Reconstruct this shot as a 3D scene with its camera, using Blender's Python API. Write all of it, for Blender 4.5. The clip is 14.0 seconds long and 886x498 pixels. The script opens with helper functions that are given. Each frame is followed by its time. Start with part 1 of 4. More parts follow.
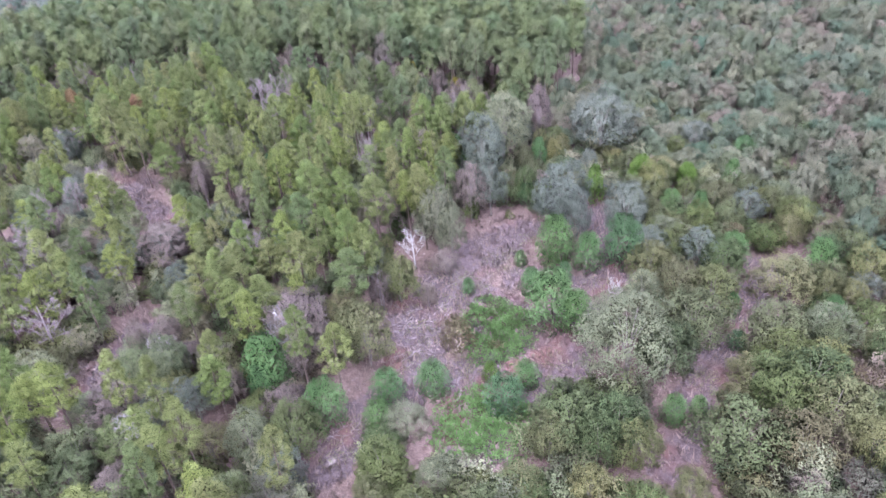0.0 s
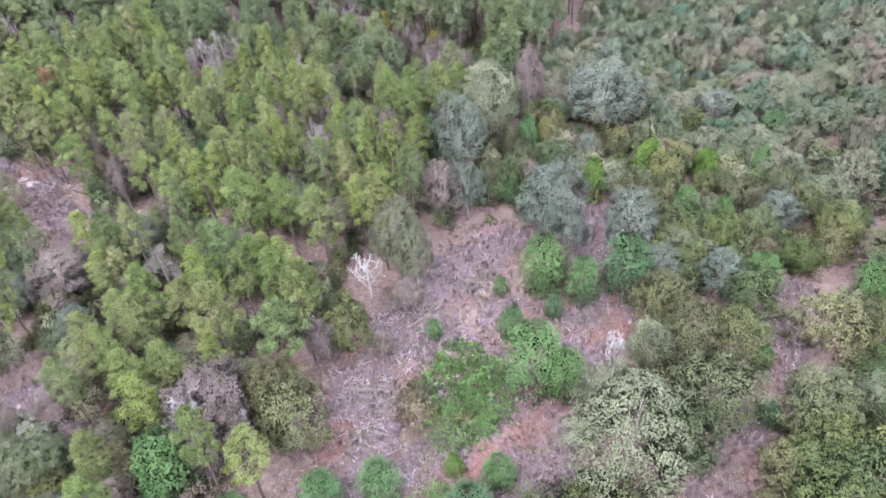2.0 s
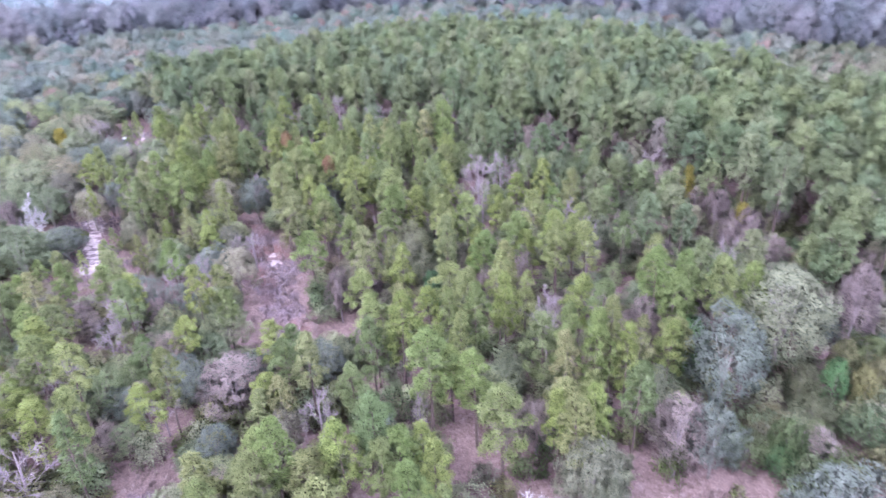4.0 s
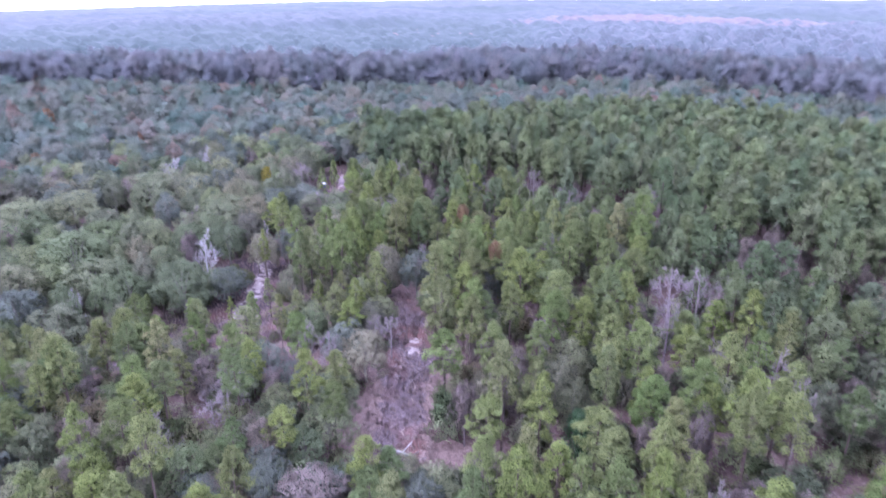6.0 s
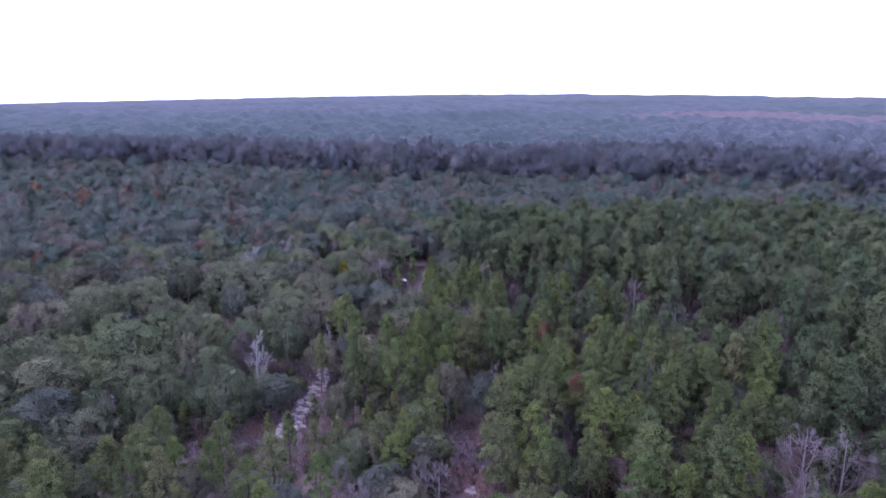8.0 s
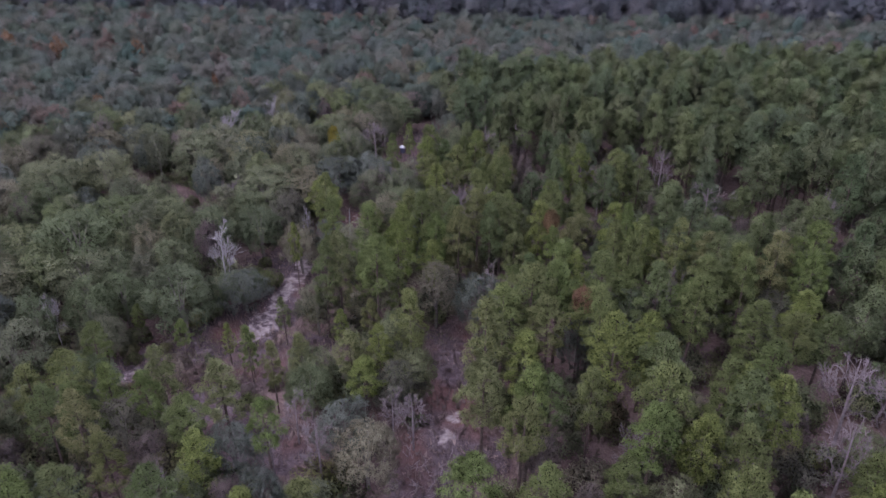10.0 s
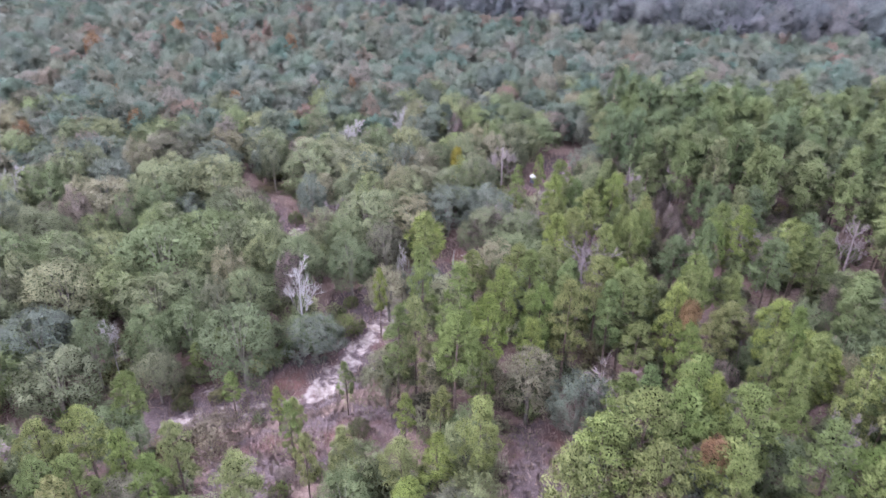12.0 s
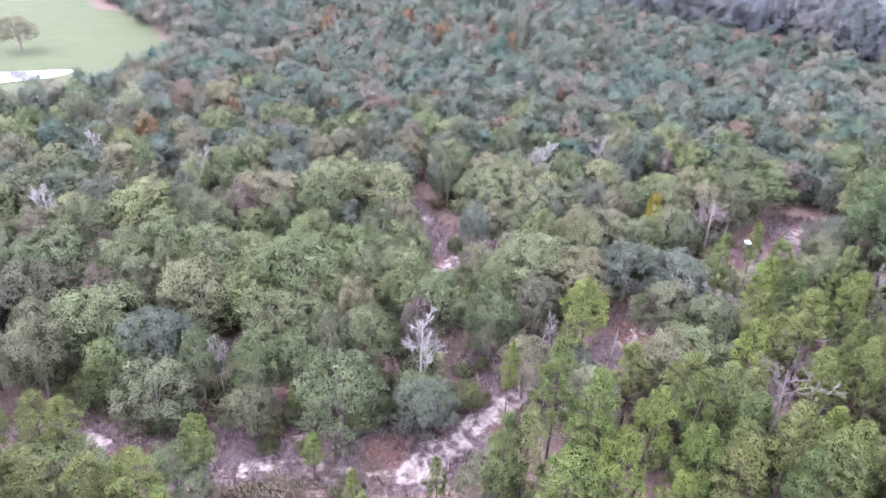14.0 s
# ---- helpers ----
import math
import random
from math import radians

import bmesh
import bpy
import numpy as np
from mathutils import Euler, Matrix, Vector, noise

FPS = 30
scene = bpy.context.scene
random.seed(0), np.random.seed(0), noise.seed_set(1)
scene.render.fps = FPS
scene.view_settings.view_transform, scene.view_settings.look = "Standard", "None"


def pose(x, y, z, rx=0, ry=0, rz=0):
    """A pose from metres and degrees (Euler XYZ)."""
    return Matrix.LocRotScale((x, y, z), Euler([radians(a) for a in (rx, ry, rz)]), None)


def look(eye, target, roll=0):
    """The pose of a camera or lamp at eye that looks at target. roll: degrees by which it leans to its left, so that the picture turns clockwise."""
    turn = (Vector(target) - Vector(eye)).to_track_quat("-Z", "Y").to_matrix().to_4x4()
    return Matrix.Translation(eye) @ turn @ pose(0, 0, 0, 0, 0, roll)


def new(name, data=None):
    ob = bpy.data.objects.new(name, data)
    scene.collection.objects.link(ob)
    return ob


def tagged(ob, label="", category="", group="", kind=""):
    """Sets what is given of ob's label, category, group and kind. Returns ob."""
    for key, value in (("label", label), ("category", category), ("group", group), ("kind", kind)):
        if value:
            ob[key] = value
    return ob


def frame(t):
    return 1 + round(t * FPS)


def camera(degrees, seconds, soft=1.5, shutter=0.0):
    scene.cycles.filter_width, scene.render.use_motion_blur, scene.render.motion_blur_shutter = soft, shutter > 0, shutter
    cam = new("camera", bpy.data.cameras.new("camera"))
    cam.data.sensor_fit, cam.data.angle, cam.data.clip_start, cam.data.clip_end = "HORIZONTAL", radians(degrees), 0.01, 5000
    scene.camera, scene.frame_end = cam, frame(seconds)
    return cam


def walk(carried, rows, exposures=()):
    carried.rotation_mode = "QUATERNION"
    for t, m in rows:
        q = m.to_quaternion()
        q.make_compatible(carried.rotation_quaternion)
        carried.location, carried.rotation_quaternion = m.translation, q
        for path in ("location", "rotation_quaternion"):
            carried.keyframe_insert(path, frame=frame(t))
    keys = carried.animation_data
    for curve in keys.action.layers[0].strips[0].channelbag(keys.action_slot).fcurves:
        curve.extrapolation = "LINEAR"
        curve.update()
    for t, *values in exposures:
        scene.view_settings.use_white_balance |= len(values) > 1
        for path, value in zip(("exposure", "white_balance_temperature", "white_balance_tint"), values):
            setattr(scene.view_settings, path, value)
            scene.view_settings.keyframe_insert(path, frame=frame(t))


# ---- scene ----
cam = camera(67.7, 14.0, soft=1.5, shutter=0.25)
PATH = [
    (0, (2.351, 1.007, 29.798), (2.13, 2.717, 28.785), -5.0),
    (0.5, (2.857, 4.111, 29.671), (2.627, 5.731, 28.52), -5.5),
    (1, (3.344, 7.644, 29.83), (3.113, 9.158, 28.544), -6.0),
    (1.5, (3.784, 11.021, 29.899), (3.549, 12.528, 28.605), -6.4),
    (1.7, (3.953, 12.403, 29.921), (3.721, 13.923, 28.642), -6.2),
    (1.8, (4.032, 13.087, 29.927), (3.797, 14.631, 28.679), -6.2),
    (2, (4.178, 14.409, 29.944), (3.943, 15.993, 28.745), -6.3),
    (2.5, (4.46, 17.685, 29.946), (4.188, 19.265, 28.749), -6.3),
    (3, (4.603, 20.928, 29.926), (4.17, 22.482, 28.744), -5.8),
    (3.3, (4.403, 23.002, 29.94), (3.827, 24.529, 28.784), -5.1),
    (3.4, (4.347, 23.663, 29.938), (3.703, 25.213, 28.85), -4.6),
    (3.5, (4.311, 24.291, 29.927), (3.587, 25.855, 28.912), -4.4),
    (3.7, (4.312, 25.423, 29.857), (3.449, 26.974, 28.938), -3.9),
    (3.8, (4.289, 25.951, 29.832), (3.366, 27.472, 28.918), -3.6),
    (4, (4.184, 26.942, 29.766), (3.154, 28.404, 28.871), -3.0),
    (4.2, (3.981, 27.912, 29.727), (2.856, 29.308, 28.84), -2.5),
    (6.3, (-0.252, 37.325, 29.477), (-1.853, 38.37, 28.889), -0.6),
    (6.5, (-0.727, 38.094, 29.435), (-2.374, 39.145, 29.008), -0.7),
    (7, (-2.169, 39.851, 29.31), (-3.853, 40.859, 28.925), -0.5),
    (7.2, (-2.824, 40.527, 29.305), (-4.538, 41.482, 28.92), -0.3),
    (9.3, (-10.141, 47.593, 29.333), (-11.863, 48.391, 28.702), -0.2),
    (9.5, (-10.921, 48.256, 29.327), (-12.623, 49.041, 28.629), -0.1),
    (10, (-13.123, 50.07, 29.489), (-14.745, 50.808, 28.581), -0.2),
    (10.5, (-15.227, 51.623, 29.511), (-16.871, 52.304, 28.599), -0.2),
    (11, (-17.389, 53.231, 29.483), (-19.077, 53.798, 28.57), 0.1),
    (11.5, (-19.573, 54.844, 29.509), (-21.286, 55.325, 28.596), 0.3),
    (12, (-21.821, 56.213, 29.605), (-23.569, 56.539, 28.691), 0.7),
    (12.5, (-24.157, 57.487, 29.681), (-25.923, 57.676, 28.761), 1.2),
    (13, (-26.483, 58.539, 29.783), (-28.253, 58.545, 28.853), 1.7),
    (13.5, (-28.778, 59.408, 29.885), (-30.537, 59.246, 28.946), 2.2),
    (14, (-31.058, 60.151, 29.985), (-32.798, 59.868, 29.039), 2.4),
]
EXPOSURES = [(0, 2.54, 5620, 25), (1.5, 2.58, 5900, 17), (3, 2.64, 5750, 19), (4.2, 2.80, 5350, 34), (6.3, 2.05, 5150, 37), (7.2, 1.46, 5100, 40), (9.3, 0.37, 5050, 41), (9.9, 0.69, 5700, 33), (10.5, 1.29, 5850, 28), (12, 2.22, 5880, 22), (14, 2.50, 5850, 24)]
walk(cam, [(t, look(eye, target, roll)) for t, eye, target, roll in PATH], EXPOSURES)

# world: bright overcast sky, one wide soft sun
world = bpy.data.worlds.new("overcast")
scene.world = world
world.use_nodes = True
wn, wl = world.node_tree.nodes, world.node_tree.links
wn.clear()
SUN_UP, SUN_TURN = 55.0, 200.0
sky = wn.new("ShaderNodeTexSky")
sky.sky_type, sky.sun_disc = "NISHITA", False
sky.sun_elevation, sky.sun_rotation = radians(SUN_UP), radians(SUN_TURN)
sky.dust_density, sky.ozone_density = 4.0, 1.0
cloud_noise = wn.new("ShaderNodeTexNoise")
cloud_noise.inputs["Scale"].default_value, cloud_noise.inputs["Detail"].default_value = 2.2, 5.0
cloud_ramp = wn.new("ShaderNodeValToRGB")
cloud_ramp.color_ramp.elements[0].position, cloud_ramp.color_ramp.elements[0].color = 0.3, (7.6, 7.7, 8.3, 1)
cloud_ramp.color_ramp.elements[1].position, cloud_ramp.color_ramp.elements[1].color = 0.7, (9.2, 9.2, 9.6, 1)
cover = wn.new("ShaderNodeMixRGB")
cover.inputs[0].default_value = 0.85
back = wn.new("ShaderNodeBackground")
back.inputs["Strength"].default_value = 0.15
wout = wn.new("ShaderNodeOutputWorld")
wl.new(cloud_noise.outputs["Fac"], cloud_ramp.inputs[0])
wl.new(sky.outputs[0], cover.inputs[1])
wl.new(cloud_ramp.outputs[0], cover.inputs[2])
wl.new(cover.outputs[0], back.inputs[0])
wl.new(back.outputs[0], wout.inputs[0])
sun = new("sun", bpy.data.lights.new("sun", "SUN"))
sun.data.energy, sun.data.angle, sun.data.color = 0.6, radians(25), (1.0, 0.96, 0.9)
sun.rotation_euler = (radians(90 - SUN_UP), 0, radians(180 - SUN_TURN))


# ---- materials ----
def material(name, rough=0.8, spec=0.2):
    m = bpy.data.materials.new(name)
    m.use_nodes = True
    b = m.node_tree.nodes["Principled BSDF"]
    b.inputs["Roughness"].default_value = rough
    b.inputs["Specular IOR Level"].default_value = spec
    return m, m.node_tree.nodes, m.node_tree.links, b


def ramp(nodes, tones):
    r = nodes.new("ShaderNodeValToRGB")
    e = r.color_ramp.elements
    while len(e) < len(tones):
        e.new(0.5)
    for i, c in enumerate(tones):
        e[i].position, e[i].color = (i / max(1, len(tones) - 1)), (*c, 1)
    return r


def noise_tex(nodes, links, scale, detail=4.0, coords="Object"):
    tc = nodes.new("ShaderNodeTexCoord")
    n = nodes.new("ShaderNodeTexNoise")
    n.inputs["Scale"].default_value, n.inputs["Detail"].default_value = scale, detail
    links.new(tc.outputs[coords], n.inputs["Vector"])
    return n


def spread(nodes, links, value, low, high, a=0.0, b=1.0):
    r = nodes.new("ShaderNodeMapRange")
    for i, v in enumerate((a, b, low, high)):
        r.inputs[1 + i].default_value = v
    links.new(value, r.inputs[0])
    return r.outputs[0]


def times(nodes, links, colour, value):
    m = nodes.new("ShaderNodeMixRGB")
    m.blend_type = "MULTIPLY"
    m.inputs[0].default_value = 1.0
    links.new(colour, m.inputs[1])
    links.new(value, m.inputs[2])
    return m.outputs[0]


def foliage(name, tones, through_leaf=0.5, stuff=False, contrast=0.10, spots=11.0, cut=0.38):
    """Sprays of leaves: one tone a tree, each leaf lighter or darker, gaps between the leaves, some light coming through."""
    m, n, l, b = material(name, 0.75, 0.15)
    r = ramp(n, tones)
    if stuff:
        at = n.new("ShaderNodeAttribute")
        at.attribute_name = "tone"
        l.new(at.outputs["Fac"], r.inputs[0])
    else:
        info = n.new("ShaderNodeObjectInfo")
        l.new(info.outputs["Random"], r.inputs[0])
    tc = n.new("ShaderNodeTexCoord")
    cell = n.new("ShaderNodeTexVoronoi")
    cell.inputs["Scale"].default_value = spots
    l.new(tc.outputs["Object"], cell.inputs["Vector"])
    geo = n.new("ShaderNodeNewGeometry")
    each = spread(n, l, geo.outputs["Random Per Island"], 1 - contrast, 1 + contrast)
    sep = n.new("ShaderNodeSeparateColor")
    l.new(cell.outputs["Color"], sep.inputs[0])
    leaf = spread(n, l, sep.outputs[0], 0.86, 1.14)
    big = noise_tex(n, l, 0.9, 3.0)
    patch_ = spread(n, l, big.outputs["Fac"], 0.8, 1.2, 0.3, 0.7)
    c = times(n, l, times(n, l, times(n, l, r.outputs[0], each), patch_), leaf)
    l.new(c, b.inputs["Base Color"])
    tr = n.new("ShaderNodeBsdfTranslucent")
    l.new(c, tr.inputs["Color"])
    if cut > 0:
        facing = n.new("ShaderNodeAttribute")
        facing.attribute_name = "facing"
        to_world = n.new("ShaderNodeVectorTransform")
        to_world.vector_type, to_world.convert_from, to_world.convert_to = "NORMAL", "OBJECT", "WORLD"
        l.new(facing.outputs["Vector"], to_world.inputs[0])
        l.new(to_world.outputs[0], b.inputs["Normal"])
        l.new(to_world.outputs[0], tr.inputs["Normal"])
    mix = n.new("ShaderNodeMixShader")
    mix.inputs[0].default_value = through_leaf
    out = n["Material Output"]
    l.new(b.outputs[0], mix.inputs[1])
    l.new(tr.outputs[0], mix.inputs[2])
    if cut <= 0:
        l.new(mix.outputs[0], out.inputs["Surface"])
        return m
    gap = n.new("ShaderNodeMath")
    gap.operation = "GREATER_THAN"
    gap.inputs[1].default_value = cut
    l.new(cell.outputs["Distance"], gap.inputs[0])
    clear = n.new("ShaderNodeBsdfTransparent")
    leafy = n.new("ShaderNodeMixShader")
    l.new(gap.outputs[0], leafy.inputs[0])
    l.new(mix.outputs[0], leafy.inputs[1])
    l.new(clear.outputs[0], leafy.inputs[2])
    l.new(leafy.outputs[0], out.inputs["Surface"])
    return m


def bark(name, dark, light, scale=6.0):
    m, n, l, b = material(name, 0.9, 0.15)
    r = ramp(n, [dark, light])
    t = noise_tex(n, l, scale)
    l.new(spread(n, l, t.outputs["Fac"], 0, 1, 0.3, 0.7), r.inputs[0])
    l.new(r.outputs[0], b.inputs["Base Color"])
    bump = n.new("ShaderNodeBump")
    bump.inputs["Strength"].default_value = 0.5
    l.new(t.outputs["Fac"], bump.inputs["Height"])
    l.new(bump.outputs[0], b.inputs["Normal"])
    return m


OAK_TONES = [(0.276, 0.286, 0.183), (0.180, 0.223, 0.116), (0.244, 0.273, 0.142), (0.141, 0.179, 0.103), (0.282, 0.297, 0.165), (0.196, 0.242, 0.108), (0.162, 0.202, 0.111), (0.255, 0.235, 0.152), (0.206, 0.245, 0.134), (0.159, 0.156, 0.118), (0.296, 0.280, 0.190), (0.127, 0.156, 0.090)]
# scrub farther off: lighter and bluer, a slight haze mixed into the leaf colour
HAZY_SCRUB_TONES = [(0.185, 0.199, 0.130), (0.142, 0.180, 0.115), (0.218, 0.214, 0.150), (0.171, 0.195, 0.115), (0.128, 0.171, 0.120), (0.228, 0.228, 0.160), (0.157, 0.190, 0.110), (0.214, 0.180, 0.145), (0.180, 0.204, 0.135), (0.104, 0.166, 0.110)]
PINE_TONES = [(0.195, 0.248, 0.072), (0.233, 0.277, 0.085), (0.158, 0.221, 0.072), (0.241, 0.277, 0.103), (0.161, 0.207, 0.075), (0.214, 0.230, 0.092), (0.141, 0.198, 0.082), (0.251, 0.259, 0.114)]
SCRUB_TONES = [(0.193, 0.197, 0.084), (0.105, 0.144, 0.062), (0.155, 0.178, 0.088), (0.211, 0.206, 0.104), (0.120, 0.158, 0.058), (0.089, 0.130, 0.064), (0.179, 0.163, 0.088), (0.146, 0.182, 0.068), (0.230, 0.226, 0.096), (0.132, 0.154, 0.084), (0.174, 0.144, 0.084), (0.113, 0.158, 0.076)]
# far mixed trees: green and rusty tones with distance haze added as blue
HAZY_MIXED_TONES = [(0.135, 0.176, 0.144), (0.177, 0.210, 0.162), (0.114, 0.176, 0.144), (0.212, 0.218, 0.175), (0.145, 0.180, 0.159), (0.186, 0.200, 0.159), (0.125, 0.174, 0.130), (0.233, 0.200, 0.177), (0.156, 0.200, 0.142), (0.249, 0.174, 0.147)]
YOUNG_TONES = [(0.097, 0.182, 0.073), (0.120, 0.204, 0.073), (0.090, 0.160, 0.078)]
LEAF_OAK = foliage("oak leaves", OAK_TONES)
LEAF_OAK_PALE = foliage("pale oak leaves", [(0.195, 0.212, 0.130), (0.178, 0.200, 0.120), (0.208, 0.216, 0.145)])
LEAF_OAK_BLUE = foliage("grey-green leaves", [(0.160, 0.190, 0.150), (0.185, 0.210, 0.170), (0.145, 0.170, 0.138)])
LEAF_PINE = foliage("pine needles", PINE_TONES, spots=12.0, cut=0.39)
LEAF_YOUNG = foliage("young pine needles", YOUNG_TONES, spots=12)
LEAF_LIME = foliage("lime needles", [(0.110, 0.200, 0.035), (0.14, 0.22, 0.05), (0.10, 0.17, 0.04)])
LEAF_SCRUB = foliage("scrub leaves", SCRUB_TONES)
LEAF_RED = foliage("autumn leaves", [(0.270, 0.150, 0.085), (0.275, 0.185, 0.10), (0.250, 0.140, 0.095)])
LEAF_YELLOW = foliage("yellow leaves", [(0.26, 0.22, 0.03), (0.22, 0.20, 0.05)])
LEAF_BARE = foliage("withered leaves", [(0.220, 0.185, 0.150), (0.240, 0.200, 0.180), (0.205, 0.165, 0.155)])
LEAF_VINE = foliage("bramble leaves", [(0.105, 0.205, 0.066), (0.130, 0.222, 0.072), (0.140, 0.205, 0.080)], contrast=0.3, cut=0.55)
WOOD_OAK = bark("grey oak bark", (0.10, 0.085, 0.075), (0.22, 0.20, 0.18))
WOOD_PINE = bark("pine bark", (0.050, 0.038, 0.033), (0.125, 0.095, 0.082))
WOOD_DEAD = bark("bleached dead wood", (0.19, 0.18, 0.178), (0.36, 0.345, 0.34))
WOOD_LITTER = bark("weathered branches", (0.125, 0.100, 0.102), (0.25, 0.215, 0.218))
WOOD_GREY = bark("grey dead wood", (0.13, 0.108, 0.11), (0.25, 0.215, 0.22))


def ground_material():
    m, n, l, b = material("forest floor", 0.95, 0.1)
    fine = noise_tex(n, l, 3.0, 8.0)
    coarse = noise_tex(n, l, 0.22, 5.0)
    grain = noise_tex(n, l, 11.0, 6.0)
    both = n.new("ShaderNodeMath")
    both.operation = "MULTIPLY_ADD"
    both.inputs[1].default_value = 0.55
    l.new(grain.outputs["Fac"], both.inputs[0])
    half_fine = n.new("ShaderNodeMath")
    half_fine.operation = "MULTIPLY"
    half_fine.inputs[1].default_value = 0.45
    l.new(fine.outputs["Fac"], half_fine.inputs[0])
    l.new(half_fine.outputs[0], both.inputs[2])
    litter = ramp(n, [(0.062, 0.043, 0.038), (0.122, 0.086, 0.077), (0.178, 0.136, 0.123)])
    l.new(spread(n, l, both.outputs[0], 0, 1, 0.36, 0.64), litter.inputs[0])
    dry = ramp(n, [(0.038, 0.027, 0.027), (0.081, 0.061, 0.065), (0.137, 0.112, 0.119)])
    l.new(spread(n, l, both.outputs[0], 0, 1, 0.36, 0.64), dry.inputs[0])
    rust = n.new("ShaderNodeMixRGB")
    rust.inputs[2].default_value = (0.125, 0.062, 0.050, 1)
    l.new(spread(n, l, coarse.outputs["Fac"], 0, 0.65, 0.5, 0.64), rust.inputs[0])
    l.new(dry.outputs[0], rust.inputs[1])
    sand = ramp(n, [(0.14, 0.110, 0.102), (0.285, 0.247, 0.24)])
    l.new(spread(n, l, fine.outputs["Fac"], 0, 1, 0.3, 0.6), sand.inputs[0])
    grass = ramp(n, [(0.054, 0.068, 0.037), (0.080, 0.092, 0.050)])
    l.new(coarse.outputs["Fac"], grass.inputs[0])
    colour = litter.outputs[0]
    wob = spread(n, l, noise_tex(n, l, 1.4, 6.0).outputs["Fac"], -0.55, 0.55, 0.25, 0.75)
    for key, top in (("open", rust.outputs[0]), ("sand", sand.outputs[0]), ("field", grass.outputs[0])):
        at = n.new("ShaderNodeAttribute")
        at.attribute_name = key
        add = n.new("ShaderNodeMath")
        l.new(at.outputs["Fac"], add.inputs[0])
        if key == "field":
            add.inputs[1].default_value = 0.0
        else:
            l.new(wob, add.inputs[1])
        mix = n.new("ShaderNodeMixRGB")
        l.new(spread(n, l, add.outputs[0], 0, 1, 0.35, 0.65), mix.inputs[0])
        l.new(colour, mix.inputs[1])
        l.new(top, mix.inputs[2])
        colour = mix.outputs[0]
    l.new(colour, b.inputs["Base Color"])
    bump = n.new("ShaderNodeBump")
    bump.inputs["Strength"].default_value, bump.inputs["Distance"].default_value = 0.7, 0.15
    l.new(fine.outputs["Fac"], bump.inputs["Height"])
    l.new(bump.outputs[0], b.inputs["Normal"])
    return m


# ---- the lie of the land ----
LAND_X = [-4000, -600, -250, -150, -90, -58, -40, -25, 0, 30, 80, 600, 4000]
LAND_Z = [0, 0, 1, 1.6, 1.4, 0.2, 2.0, 0.3, -1, -2.4, -3, 0, 0]


def land(x, y):
    x, y = np.asarray(x, float), np.asarray(y, float)
    near = np.interp(x, LAND_X, LAND_Z) / (1 + ((y - 55) / 90) ** 2)
    # beyond the belt the land is bent down south-west, standing in for lens bow
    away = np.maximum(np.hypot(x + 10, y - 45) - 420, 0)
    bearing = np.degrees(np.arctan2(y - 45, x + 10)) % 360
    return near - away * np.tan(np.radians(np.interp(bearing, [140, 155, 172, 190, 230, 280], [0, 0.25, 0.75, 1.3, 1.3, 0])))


def inside(poly, x, y):
    """Which of the points lie within a polygon."""
    x, y = np.atleast_1d(x).astype(float), np.atleast_1d(y).astype(float)
    got = np.zeros(len(x), bool)
    for (ax, ay), (bx, by) in zip(poly, poly[1:] + poly[:1]):
        if ay != by:
            got ^= ((ay > y) != (by > y)) & (x < (bx - ax) * (y - ay) / (by - ay) + ax)
    return got


def near_line(line, x, y):
    """Distance of points from a chain of segments."""
    x, y = np.atleast_1d(x).astype(float), np.atleast_1d(y).astype(float)
    best = np.full(len(x), 1e9)
    for (ax, ay), (bx, by) in zip(line, line[1:]):
        dx, dy = bx - ax, by - ay
        k = np.clip(((x - ax) * dx + (y - ay) * dy) / (dx * dx + dy * dy + 1e-9), 0, 1)
        best = np.minimum(best, np.hypot(x - ax - k * dx, y - ay - k * dy))
    return best


# clearing, tracks and gaps between the trees: (half width, line)
OPEN = [
    (1.3, [(-9.5, 27), (-7.5, 31), (-5, 34.5)]),
    (2.0, [(-5.3, 36), (-5.3, 43), (-3, 48), (0, 53), (3, 56)]),
    (2.6, [(0, 35), (4, 36.5), (4.5, 40), (1, 42), (-2, 45)]),
    (1.5, [(3, 48), (7, 46.5), (10, 47.5), (10, 58), (10, 62)]),
    (1.0, [(8, 46), (8, 43)]),
    (1.5, [(-0.6, 33), (-0.4, 29.2)]),
    (0.8, [(11, 28), (13.5, 34), (16.5, 39), (21, 46), (23, 51)]),
    (1.1, [(-26.5, 32), (-26, 39)]),
    (1.2, [(-40, 60), (-38, 64)]),
    (1.1, [(-30, 54.5), (-36, 59), (-40, 62.5), (-46, 66), (-51, 67.5)]),
    (2.5, [(-56.5, 43), (-58.3, 47), (-59, 53), (-62, 57.2), (-67, 60.5)]),
    (1.2, [(-57, 30), (-56, 36), (-57, 44)]),
    (2.0, [(-52, 51.5), (-53, 54.5), (-54, 57.5)]),
    (1.4, [(-51, 50), (-46, 51), (-43, 53)]),
    (1.2, [(-78, 51), (-83, 53), (-90, 48), (-94, 45)]),
    (2.2, [(-87, 79), (-91, 81.5), (-97, 86)]),
    (1.0, [(-68, 60.5), (-70, 59), (-69, 57)]),
    (1.2, [(-72, 66.5), (-75, 68.5)]),
]
